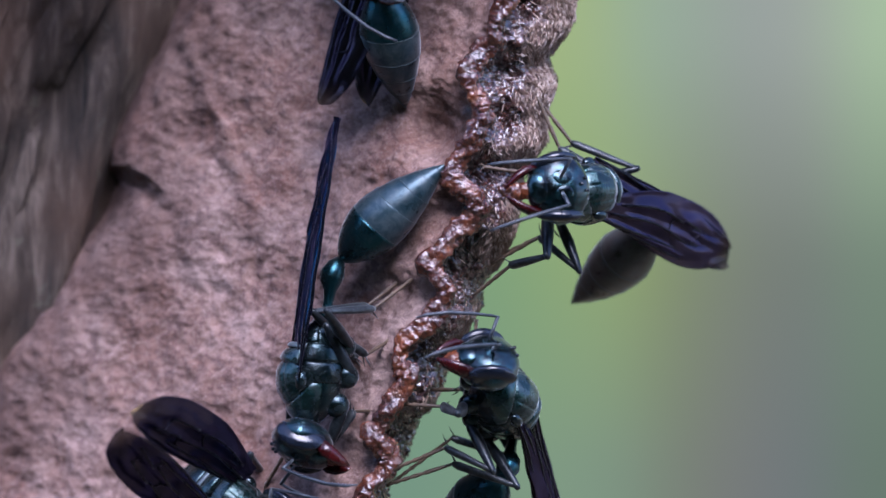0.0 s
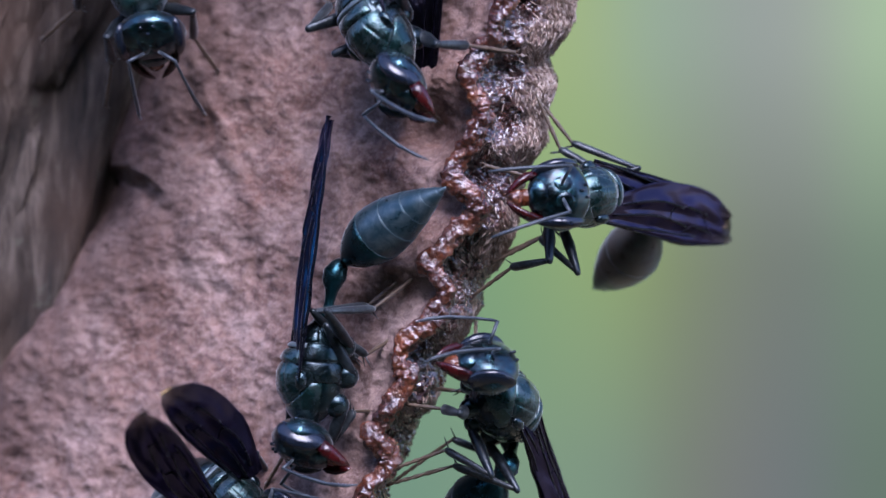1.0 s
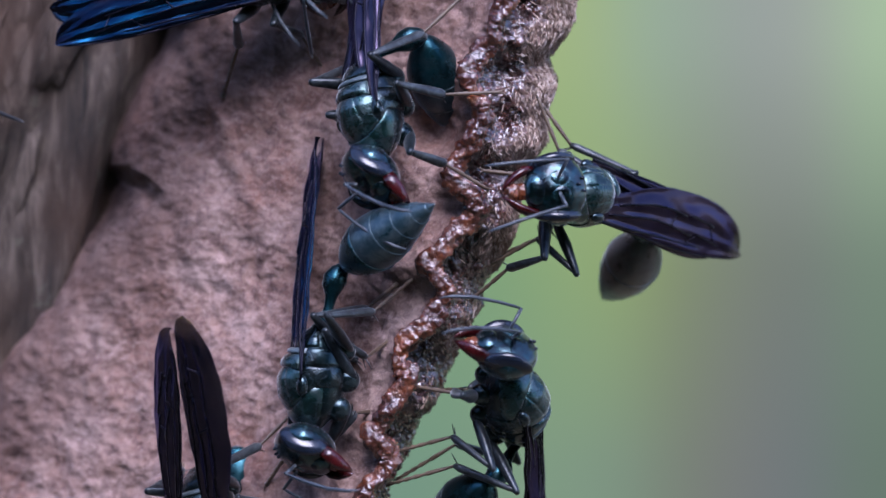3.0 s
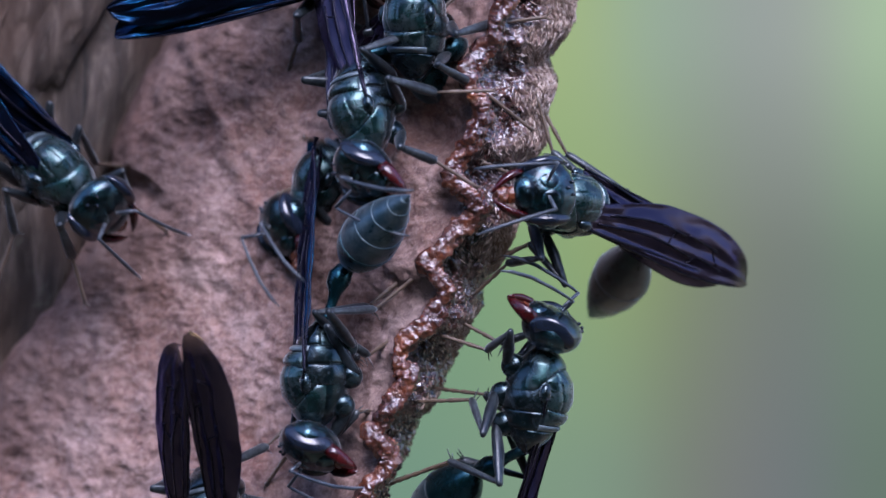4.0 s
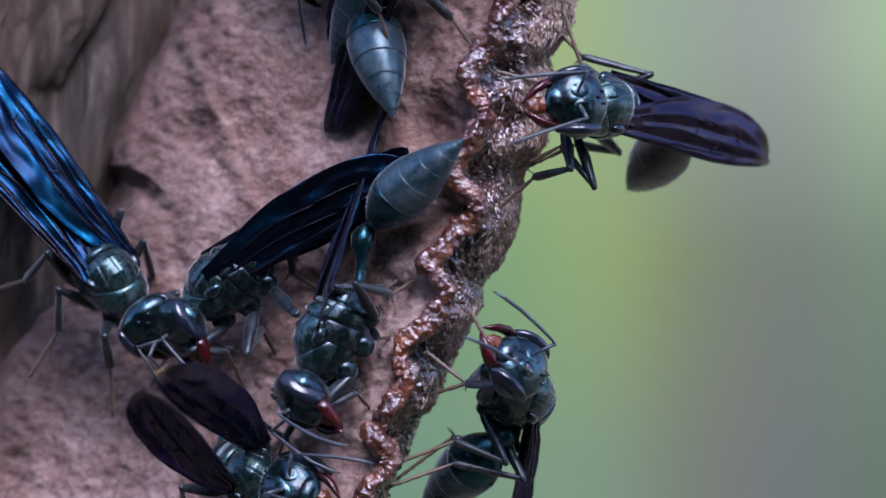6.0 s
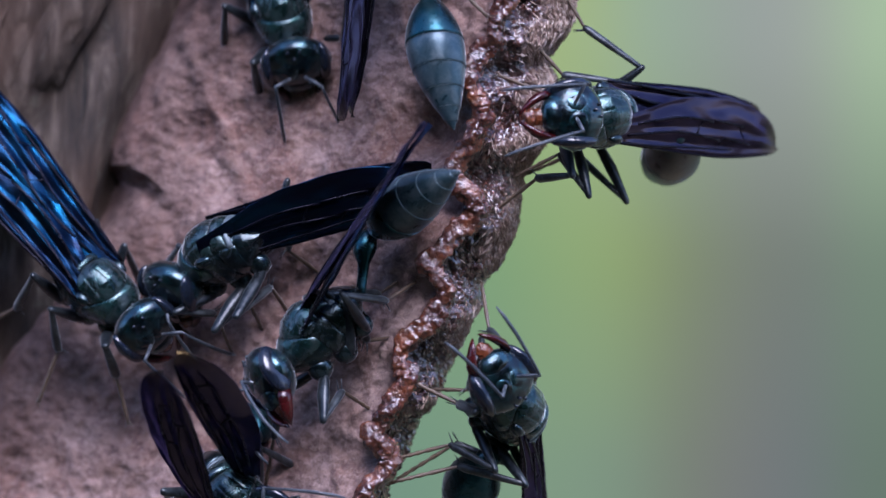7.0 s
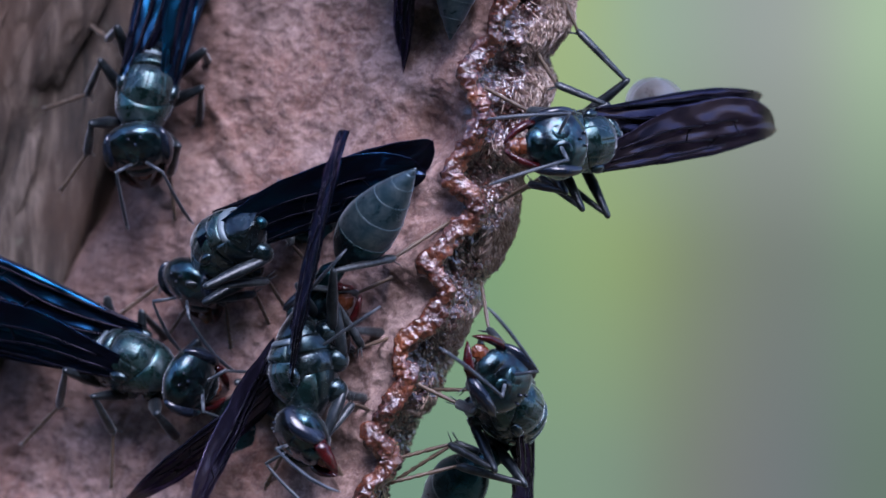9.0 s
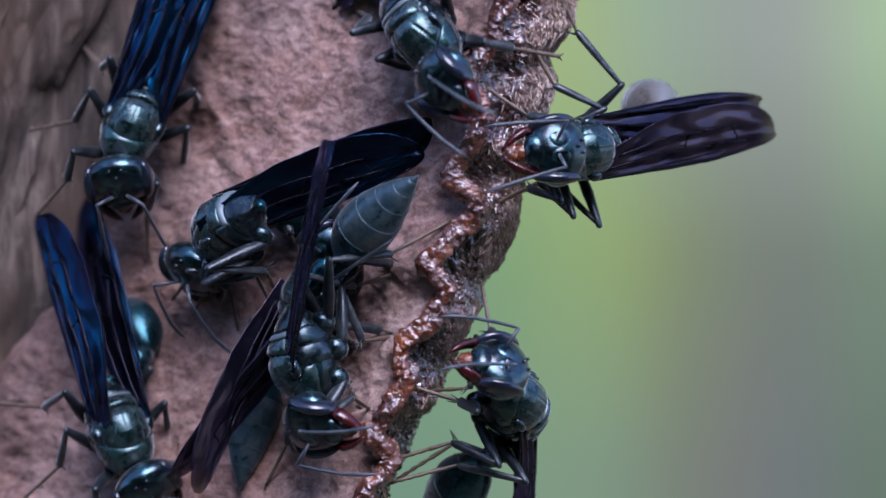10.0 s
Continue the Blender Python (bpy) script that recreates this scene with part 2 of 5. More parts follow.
def tube(points, radii, n=10, flat=1.0, unit=WASP):
    """A round rod through points, in millimetres, closed at both ends."""
    pts = [Vector(p) for p in points]
    verts, faces = [], []
    side = None
    for k, p in enumerate(pts):
        d = (pts[min(k + 1, len(pts) - 1)] - pts[max(k - 1, 0)]).normalized()
        ref = side if side else (Vector((0, 0, 1)) if abs(d.z) < 0.9 else Vector((1, 0, 0)))
        a = d.cross(ref).normalized()
        b = a.cross(d).normalized()
        side = b
        for i in range(n):
            w = 2 * math.pi * i / n
            verts.append((p + (a * math.cos(w) + b * math.sin(w) * flat) * radii[k]) * unit)
    for k in range(len(pts) - 1):
        for i in range(n):
            j = (i + 1) % n
            faces.append((k * n + i, k * n + j, (k + 1) * n + j, (k + 1) * n + i))
    faces.append(tuple(range(n - 1, -1, -1)))
    faces.append(tuple((len(pts) - 1) * n + i for i in range(n)))
    return verts, faces


def part(name, me, parent, label=""):
    ob = new(name, me)
    ob.parent = parent
    if label:
        tagged(ob, label)
    return ob


# ---- ground, backdrop, trunk ----
def build_ground():
    n, size = 24, 60.0
    verts = [((i / n - 0.5) * size, (j / n - 0.5) * size, -1.3 + 0.05 * noise.noise(Vector((i * 0.7, j * 0.7, 0)))) for j in range(n + 1) for i in range(n + 1)]
    faces = [(j * (n + 1) + i, j * (n + 1) + i + 1, (j + 1) * (n + 1) + i + 1, (j + 1) * (n + 1) + i) for j in range(n) for i in range(n)]
    tagged(new("ground", mesh_of("ground", verts, faces, LITTER)), "brown forest floor of leaf litter below the tree", "ground", kind="structure")


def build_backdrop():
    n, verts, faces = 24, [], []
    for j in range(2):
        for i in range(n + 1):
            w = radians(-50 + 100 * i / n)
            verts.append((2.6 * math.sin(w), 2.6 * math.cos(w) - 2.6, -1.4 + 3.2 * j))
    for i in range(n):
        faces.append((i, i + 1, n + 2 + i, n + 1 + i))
    ob = tagged(new("backdrop", mesh_of("backdrop", verts, faces, BACKDROP_GLOW)), "glowing sheet painted as blurred pale green forest far behind the nest", "backdrop", kind="structure")
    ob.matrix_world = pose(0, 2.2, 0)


def build_light_screen():
    """Unseen dark foliage added to block low sky light, open above and at the right."""
    n, verts, faces = 90, [], []
    for j in range(13):
        for i in range(n):
            w = radians(128 + 170 * i / (n - 1))
            tall = 0.24 if i < n * 0.62 else 0.15
            r = 3.0 + 0.35 * noise.noise(Vector((i * 0.35, j * 0.5, 2)))
            verts.append((r * math.sin(w), r * math.cos(w) + 0.4, -1.5 + tall * j + (0.4 * noise.noise(Vector((i * 0.5, 7, 0))) if j == 12 else 0)))
    for j in range(12):
        for i in range(n - 1):
            faces.append((j * n + i, j * n + i + 1, (j + 1) * n + i + 1, (j + 1) * n + i))
    tagged(new("backdrop_screen", mesh_of("backdrop_screen", verts, faces, SCREEN)), "unseen dark green foliage screen added to shape the sky light", "backdrop", kind="structure")


def lean(z):
    """The trunk's and the nest's slant: how far they shift to the right with height, in metres."""
    return 0.33 * z


def build_trunk():
    zs = [-1400, -1000, -600, -350, -200, -120, -80] + [-60 + 0.6 * k for k in range(201)] + [80, 120, 200, 350, 600, 1000, 1500]
    n, verts, faces = 360, [], []
    for z in zs:
        for i in range(n):
            w = 2 * math.pi * i / n
            x, y = 57 * math.sin(w), -57 * math.cos(w)
            g = noise.noise(Vector((x * 0.11, y * 0.11, z * 0.012))) * 4.5 + noise.noise(Vector((x * 0.35, y * 0.35, z * 0.05 + 9))) * 2.6
            g += noise.noise(Vector((x * 1.1, y * 1.1, z * 0.2 + 5))) * 0.5
            k = 1 + g / 60
            verts.append(((x * k - 60) * MM + lean(z * MM), (y * k + 74) * MM, z * MM))
    for j in range(len(zs) - 1):
        for i in range(n):
            a, b = j * n + i, j * n + (i + 1) % n
            faces.append((a, b, b + n, a + n))
    trunk = tagged(new("tree_trunk", mesh_of("tree_trunk", verts, faces, BARK)), "leaning tree trunk with rough grey-brown bark under the nest", "tree trunk")
    # Loose long plates of bark on the side towards the nest.
    rng = random.Random(8)
    for q in range(26):
        w0, z0 = rng.uniform(-0.25, 0.75), rng.uniform(-60, 62)
        half, tall, thick = rng.uniform(0.02, 0.055), rng.uniform(9, 26), rng.uniform(0.7, 1.8)
        nu, nv, verts, faces = 10, 36, [], []
        for j in range(nv + 1):
            v = 2 * j / nv - 1
            for i in range(nu + 1):
                u = 2 * i / nu - 1
                edge = max(0.0, (1 - u * u * u * u) * (1 - v ** 6)) ** 0.5
                w = w0 + half * u * (0.55 + 0.45 * (1 - v * v)) + 0.018 * noise.noise(Vector((v * 2.5, q * 3.7, 0)))
                z = z0 + tall * v + 1.2 * noise.noise(Vector((u * 3, q * 1.7, 4)))
                r = 57 + noise.noise(Vector((math.sin(w) * 6.3, q, z * 0.012))) * 2.0 - 0.6 + thick * edge + 0.35 * noise.noise(Vector((u * 2.5, v * 9, q)))
                verts.append(((r * math.sin(w) - 60) * MM + lean(z * MM), (-r * math.cos(w) + 74) * MM, z * MM))
        for j in range(nv):
            for i in range(nu):
                a = j * (nu + 1) + i
                faces.append((a, a + 1, a + nu + 2, a + nu + 1))
        part("bark_plate", mesh_of("bark_plate", verts, faces, BARK), trunk)


build_ground()
build_backdrop()
build_light_screen()
build_trunk()

# ---- nest ----
# Guide lines of the growing rim and of the outer flank, by height from top to bottom.
RIM_AT = (-160, 0, 70, 130, 200, 255, 310, 365, 420, 465, 520, 570, 620, 670, 725, 770, 812, 870, 960, 1050)
RIM_X = (925, 893, 868, 832, 852, 832, 800, 846, 802, 762, 790, 758, 712, 718, 690, 662, 690, 650, 622, 590)
OUT_AT = (-160, 0, 50, 108, 145, 200, 258, 305, 400, 470, 500, 540, 590, 650, 715, 742, 800, 860, 960, 1050)
OUT_X = (1050, 1014, 1012, 966, 985, 965, 966, 924, 914, 882, 852, 850, 822, 792, 768, 738, 716, 688, 650, 610)


def rim_x(b):
    return float(np.interp(b, RIM_AT, RIM_X))


def out_x(b):
    return float(np.interp(b, OUT_AT, OUT_X))


EDGE_AT = (-160, 0, 60, 150, 250, 310, 350, 420, 500, 600, 700, 1050)
EDGE_X = (400, 330, 290, 240, 200, 180, 200, 150, 80, 0, -60, -280)
# the wet scallops between the bends of the rim: place, depth's reach
PITS = ((884, 130, 52), (852, 322, 60), (812, 497, 58), (758, 652, 52), (702, 784, 46), (918, 10, 44), (892, 212, 38), (800, 412, 34), (742, 585, 30))


def build_nest():
    nest = tagged(new("wasp_nest"), "brown carton wasp nest with a wet growing rim", "wasp nest")
    rows = np.arange(-160, 1051, 2.0)
    smooth_rim = np.array([np.mean([rim_x(b + k) for k in (-14, -7, 0, 7, 14)]) for b in rows])
    smooth_out = np.array([np.mean([out_x(b + k) for k in (-10, 0, 10)]) for b in rows])
    left = -np.concatenate([np.linspace(1100, 260, 270), np.linspace(256, 2, 110)])
    right = np.linspace(0, 1, 100)
    back = np.linspace(0.02, 1, 22)
    nc = len(left) + len(right) + len(back)
    pos = np.zeros((len(rows), nc, 3))
    wet = np.zeros((len(rows), nc))
    old = np.zeros((len(rows), nc))
    for j, b in enumerate(rows):
        c, o = smooth_rim[j], smooth_out[j]
        brink = float(np.mean([np.interp(b + k, EDGE_AT, EDGE_X) for k in (-40, -20, 0, 20, 40)])) + 34 * noise.noise(Vector((b * 0.0062, 3, 0)))
        line = []
        for u in left:
            s = -u
            a = c + u
            far = max(0.0, 893 - 0.279 * b - a)
            d = 3.6 * (1 - math.exp(-s / 60)) + far * far / (far + 60) * 0.024
            # The sheet ends in a rounded lip over the bark.
            d += 12 / (1 + math.exp(max(-40, min(40, (a - brink) / 15))))
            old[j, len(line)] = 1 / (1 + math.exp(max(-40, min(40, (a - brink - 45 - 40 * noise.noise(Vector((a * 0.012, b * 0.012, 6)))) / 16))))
            # wide soft margin of the same brown, reaching on into the sheet
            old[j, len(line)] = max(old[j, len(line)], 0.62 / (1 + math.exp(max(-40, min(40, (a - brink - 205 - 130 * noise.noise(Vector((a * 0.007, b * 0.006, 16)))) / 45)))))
            d += 0.9 * noise.noise(Vector((a * 0.006, b * 0.006, 1))) + 0.35 * noise.noise(Vector((a * 0.016, b * 0.012, 4))) + 0.15 * noise.noise(Vector((a * 0.05, b * 0.05, 4)))
            # hollows under the lip and beside the rim
            d += 3.2 * math.exp(-(((a - 775) / 42) ** 2 + ((b - 235) / 45) ** 2))
            # a ledge arches over a hollow beside the bark
            fall = b - (308 + 34 * ((a - 205) / 72) ** 2) + 6 * noise.noise(Vector((a * 0.03, b * 0.03, 2)))
            if fall > -16:
                d += 4.6 * min(1.0, (fall + 16) / 30) * math.exp(-max(0.0, fall) / 60) / (1 + math.exp(max(-40, min(40, (abs(a - 175) - 85) / 22))))
            # a raised seam where two sheets meet
            if 40 < b < 380:
                k = math.sin(math.pi * (b - 40) / 340) ** 0.6
                seam = a - (330 + 0.42 * (b - 90) + 12 * noise.noise(Vector((b * 0.02, 8, 8))))
                d += k * (0.9 / (1 + math.exp(max(-40, min(40, seam / 11)))) * math.exp(-max(0.0, -seam) / 70) - 0.6 * math.exp(-(seam / 16) ** 2))
            line.append((a, b, d))
        for w in right:
            a = c + (o - c) * math.sin(w * math.pi / 2)
            d = 9.5 * (1 - math.cos(w * math.pi / 2))
            for pa, pb, pr in PITS:
                d += 2.2 * math.exp(-(((a - pa) / pr) ** 2 + ((b - pb) / (pr * 1.1)) ** 2) * 1.5)
            line.append((a, b, d))
        for w in back:
            line.append((o - 260 * w * w, b, 9.5 + 42 * w))
        for i, q in enumerate(line):
            pos[j, i] = spot(*q)
            off = q[0] - c
            e = 30 * noise.noise(Vector((q[0] * 0.02, b * 0.02, 7)))
            if i < len(left):
                wet[j, i] = 1 / (1 + math.exp((-off - 20 + 0.2 * e) / 4))
            elif i < len(left) + len(right):
                k = 1 / (1 + math.exp((off - 66 - e) / 8))
                for pa, pb, pr in PITS:
                    k = max(k, min(1, 1.9 * math.exp(-(((q[0] - pa) / pr) ** 2 + ((b - pb) / (pr * 1.1)) ** 2) * 1.1)))
                wet[j, i] = k
    du = np.gradient(pos, axis=1)
    dv = np.gradient(pos, axis=0)
    nrm = np.cross(dv, du)
    nrm /= np.linalg.norm(nrm, axis=2, keepdims=True) + 1e-12
    if nrm[300, 50, 1] > 0:
        nrm = -nrm
    for j in range(len(rows)):
        for i in range(nc):
            p = Vector(pos[j, i]) * 1000
            k = wet[j, i]
            f = 0.30 * noise.noise(p * 0.42) + 0.20 * noise.noise(p * 0.9) + 0.09 * noise.noise(p * 2.1) + 0.04 * noise.noise(p * 5)
            if k > 0.02:
                f += k * (0.38 * noise.noise(p * 0.9 + Vector((9, 0, 0))) + 0.30 * noise.noise(p * 2.3) + 0.22 * noise.noise(p * 5.5))
            pos[j, i] += nrm[j, i] * f * MM
    faces = [(j * nc + i, j * nc + i + 1, (j + 1) * nc + i + 1, (j + 1) * nc + i) for j in range(len(rows) - 1) for i in range(nc - 1)]
    me = mesh_of("envelope", pos.reshape(-1, 3), faces, CARTON)
    at = me.attributes.new("wet", "FLOAT", "POINT")
    at.data.foreach_set("value", wet.reshape(-1).astype(np.float32))
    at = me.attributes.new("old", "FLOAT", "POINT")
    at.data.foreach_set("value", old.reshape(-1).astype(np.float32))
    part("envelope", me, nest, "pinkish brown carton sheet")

    # The growing rim: a crumpled band of fresh wet pulp, pressed flat on the brink.
    n, verts, faces = 48, [], []
    steps = np.arange(-150, 1040, 1.6)
    line = []
    for b in steps:
        wide_mean = float(np.mean([rim_x(b + k) for k in (-70, -35, 0, 35, 70)]))
        bend = float(np.mean([rim_x(b - 8), rim_x(b), rim_x(b + 8)]))
        bend += 0.35 * (bend - wide_mean)
        line.append(spot(bend + 7 * noise.noise(Vector((b * 0.035, 1, 6))) + 3 * noise.noise(Vector((b * 0.11, 4, 6))), b, -0.35 + 0.5 * noise.noise(Vector((b * 0.016, 5, 1)))))
    for k, p in enumerate(line):
        d = (line[min(k + 6, len(line) - 1)] - line[max(k - 6, 0)]).normalized()
        a = d.cross(Vector((0, 1, 0))).normalized()
        c = a.cross(d)
        wide = 0.92 + 0.42 * noise.noise(Vector((k * 0.028, 2, 8))) + 0.14 * noise.noise(Vector((k * 0.09, 2, 8)))
        deep = 0.78 + 0.22 * noise.noise(Vector((k * 0.05, 7, 3)))
        for i in range(n):
            w = 2 * math.pi * i / n
            way = a * math.cos(w) * wide + c * math.sin(w) * deep
            q = (p + way * MM) * 1000
            # creases that wind round the band, then lumps, grains
            f = 0.12 * math.sin(3 * w + k * 0.16 + 4 * noise.noise(q * 0.35))
            f += 0.26 * noise.noise(q * 0.75) + 0.24 * noise.noise(q * 1.7 + Vector((3, 0, 0))) + 0.15 * noise.noise(q * 3.4) + 0.09 * noise.noise(q * 7)
            verts.append(p + way * (1 + f) * MM)
    for k in range(len(line) - 1):
        for i in range(n):
            faces.append((k * n + i, k * n + (i + 1) % n, (k + 1) * n + (i + 1) % n, (k + 1) * n + i))
    part("rim", mesh_of("rim", verts, faces, RIM), nest, "glossy wet red-brown pulp rim")

    # short pulp fibres lying on the outer flank
    rng = random.Random(5)
    verts, faces = [], []
    for _ in range(22000):
        j = rng.randrange(20, len(rows) - 20)
        i = len(left) + int((len(right) + 5) * rng.random() ** 0.8)
        if rng.random() < wet[j, i] * 0.97:
            continue
        p, n = Vector(pos[j, i]), Vector(nrm[j, i])
        swirl = 1.2 * noise.noise(p * 350)
        t1 = (Vector(dv[j, i]).normalized() * (0.8 + rng.uniform(-0.4, 0.4)) + Vector(du[j, i]).normalized() * (0.5 + swirl + rng.uniform(-0.5, 0.5))).normalized()
        t2 = n.cross(t1)
        L, W, H = rng.uniform(0.15, 0.5) * MM, rng.uniform(0.03, 0.075) * MM, rng.uniform(0.04, 0.09) * MM
        t1 = (t1 + n * rng.uniform(-0.25, 0.5)).normalized()
        p = p + n * rng.uniform(0, 0.12) * MM
        k = len(verts)
        verts += [p + t1 * L, p - t1 * L, p + t2 * W, p - t2 * W, p + n * H * 1.5, p - n * H]
        faces += [tuple(k + q for q in f) for f in ((0, 2, 4), (2, 1, 4), (1, 3, 4), (3, 0, 4), (2, 0, 5), (1, 2, 5), (3, 1, 5), (0, 3, 5))]
    fib = part("dry_pulp", mesh_of("dry_pulp", verts, faces, FIBRE, smooth=False), nest, "loose dry fibres of chewed wood")
    tagged(fib, kind="stuff")


build_nest()


# ---- wasp parts, built once; millimetres, y forward, z up ----
FORM_Y = (-4.5, -4.0, -3.2, -2.2, -1.2, 0.0, 1.5, 2.8, 3.6, 4.3)
FORM_A = (0.5, 1.1, 1.75, 2.15, 2.35, 2.45, 2.35, 2.0, 1.4, 0.7)
FORM_T = (0.0, 0.25, 1.05, 1.95, 2.45, 2.70, 2.50, 1.85, 1.25, 0.65)
FORM_B = (0.9, 1.2, 1.9, 2.6, 2.85, 2.9, 2.7, 2.0, 1.2, 0.4)


def collar(w):
    """The rear brink of the pronotum, swept back at the sides; w in degrees from the top."""
    return 2.55 - 1.9 * min(1.0, abs(w) / 80) ** 2.2


def plate(front, rear, w0, w1, lift, swell, furrow=False, nu=22, nv=26):
    """A patch of the thorax between two brinks and two angles, with rounded sunk edges."""
    verts, faces, whole = [], [], w1 - w0 >= 359
    for i in range(nu + 1):
        for j in range(nv + 1):
            p, q = i / nu, j / nv
            deg = w0 + (w1 - w0) * q
            y = front(deg) + (rear(deg) - front(deg)) * p
            w = math.radians(deg)
            a, t, b = (np.interp(y, FORM_Y, f) for f in (FORM_A, FORM_T, FORM_B))
            n = Vector((math.sin(w) / a, 0.25 * (y / 4) ** 3, math.cos(w) / (t if math.cos(w) > 0 else b))).normalized()
            brim = 0 if whole else max(0.0, (1 - (2 * p - 1) ** 14) * (1 - (2 * q - 1) ** 18)) ** 0.5
            dome = (1 - (2 * p - 1) ** 2) * (1 - (2 * q - 1) ** 2)
            f = lift + (0 if whole else -0.08 + 0.08 * brim) + swell * dome
            if furrow:
                f -= 0.04 * math.exp(-((deg) / 2.2) ** 2) + 0.08 * math.exp(-((abs(deg) - 22 - 14 * (1 - p)) / 2.6) ** 2)
            verts.append((Vector((a * math.sin(w), y, math.cos(w) * (t if math.cos(w) > 0 else b))) + n * f) * WASP)
    for i in range(nu):
        for j in range(nv):
            a = i * (nv + 1) + j
            faces.append((a, a + 1, a + nv + 2, a + nv + 1) if w1 > w0 else (a, a + nv + 1, a + nv + 2, a + 1))
    return verts, faces


def wing_half(s):
    """Leading and trailing reach of the folded wing, s from root to tip."""
    lead = 0.6 + 0.7 * math.sin(min(1.0, s * 1.15) * math.pi * 0.6) ** 1.2
    grow = min(1.0, 0.25 + s / 0.62)
    trail = -(1.0 + 2.1 * (3 * grow * grow - 2 * grow ** 3))
    cut = math.sqrt(max(0.0, 1 - max(0, (s - 0.55) / 0.45) ** 2.4))
    mid = 0.3
    return mid + (lead - mid) * cut, mid + (trail - mid) * cut


WING_LONG = 23.0


def wing_point(s, w, lift=0.0):
    lead, trail = wing_half(s)
    x = lead + (trail - lead) * w
    # pleats along the veins, dimpled between them, dying out at root and tip
    swell = math.sin(math.pi * min(1, s * 1.05)) ** 0.7
    z = float(np.interp(w, (0, 0.08, 0.2, 0.36, 0.5, 0.64, 0.82, 1), (-0.12, 0.22, -0.06, 0.34, 0.02, 0.30, -0.04, -0.30))) * swell
    z += 0.10 * math.sin(s * 21 + w * 5) * math.sin(w * math.pi) * max(0, s - 0.35) - 0.5 * s * s * w + lift
    z += 0.18 * noise.noise(Vector((s * 9, w * 5, 2)))
    return (x, s * WING_LONG, z)


def wing_meshes(mirror, skin):
    k = -1 if mirror else 1
    ns, nw = 72, 36
    top = [wing_point(i / ns, j / nw, 0.04) for i in range(ns + 1) for j in range(nw + 1)]
    low = [wing_point(i / ns, j / nw, -0.04) for i in range(ns + 1) for j in range(nw + 1)]
    verts = [Vector((k * x, y, z)) * MM for x, y, z in top + low]
    q, faces = len(top), []
    for i in range(ns):
        for j in range(nw):
            a = i * (nw + 1) + j
            faces += [(a, a + 1, a + nw + 2, a + nw + 1), (q + a, q + a + nw + 1, q + a + nw + 2, q + a + 1)]
        for a, b in ((i * (nw + 1), (i + 1) * (nw + 1)), ((i + 1) * (nw + 1) + nw, i * (nw + 1) + nw)):
            faces.append((a, b, q + b, q + a))
    membrane = mesh_of("wing", verts, faces, skin)
    # Veins: two along the leading edge, a fork, and cross veins near the tip.
    runs = [[(s, 0.02) for s in np.linspace(0.0, 0.93, 24)], [(s, 0.02 + 0.14 * math.sin(s * 2.2)) for s in np.linspace(0.0, 0.7, 20)],
            [(s, 0.30 + 0.10 * math.sin(s * 5)) for s in np.linspace(0.05, 0.62, 18)], [(s, 0.62 + 0.06 * math.sin(s * 6)) for s in np.linspace(0.1, 0.55, 14)],
            [(0.60 + 0.05 * w, 0.14 + 0.22 * w) for w in np.linspace(0, 1, 8)], [(0.46 + 0.04 * w, 0.38 + 0.26 * w) for w in np.linspace(0, 1, 8)],
            [(0.64 + 0.18 * w, 0.36 - 0.10 * w) for w in np.linspace(0, 1, 10)], [(0.56 + 0.2 * w, 0.64 - 0.06 * w) for w in np.linspace(0, 1, 8)],
            [(0.74 + 0.03 * w, 0.58 - 0.26 * w) for w in np.linspace(0, 1, 8)]]
    made = []
    for r in runs:
        pts = [wing_point(s, w, 0.05) for s, w in r]
        pts = [(k * x, y, z) for x, y, z in pts]
        made.append(mesh_of("vein", *tube(pts, [0.10 * (1.1 - 0.5 * s) for s, w in r], 6, unit=MM), VEIN))
    return membrane, made


def gaster_r(s):
    """Girth of the gaster from its stalk (0) to the sting (1)."""
    return 2.68 * (math.sin(min(1, s / 0.40) * math.pi / 2) ** 0.62 if s < 0.40 else (1 - ((s - 0.40) / 0.60) ** 1.6) ** 0.95)


GASTER_LONG = 12.7
CUTS = (0.0, 0.34, 0.54, 0.70, 0.83, 0.93, 1.0)


def tergite(k, drab):
    s0, s1, n, m = CUTS[k], CUTS[k + 1] + (0.02 if k < 5 else 0), 36, 14
    verts, faces = [], []
    for j in range(m + 3):
        s = s0 + (s1 - s0) * min(j, m) / m
        r = max(gaster_r(min(s, 1.0)), 0.05) + 0.06 * min(j, m) / m
        if j > m:
            r -= 0.16 * (j - m)
        for i in range(n):
            w = 2 * math.pi * i / n
            verts.append(Vector((r * math.cos(w), -s * GASTER_LONG + (0.1 * (j - m) if j > m else 0), r * math.sin(w) * 0.96 - 1.1 * s * s)) * MM)
    for j in range(m + 2):
        for i in range(n):
            a, b = j * n + i, j * n + (i + 1) % n
            faces.append((a, a + n, b + n, b))
    return mesh_of("tergite", verts, faces, BACKLIT if drab else TEAL if k == 0 else GASTER)


def hem(k):
    """The pale rear hem of a gaster ring."""
    s, n, verts = CUTS[k + 1] + 0.018, 36, []
    r = gaster_r(s) + 0.065
    pts = [(r * math.cos(2 * math.pi * i / n), -s * GASTER_LONG, r * 0.96 * math.sin(2 * math.pi * i / n) - 1.1 * s * s) for i in range(n + 1)]
    return mesh_of("hem", *tube(pts, [0.03] * (n + 1), 5, unit=MM), HEM)


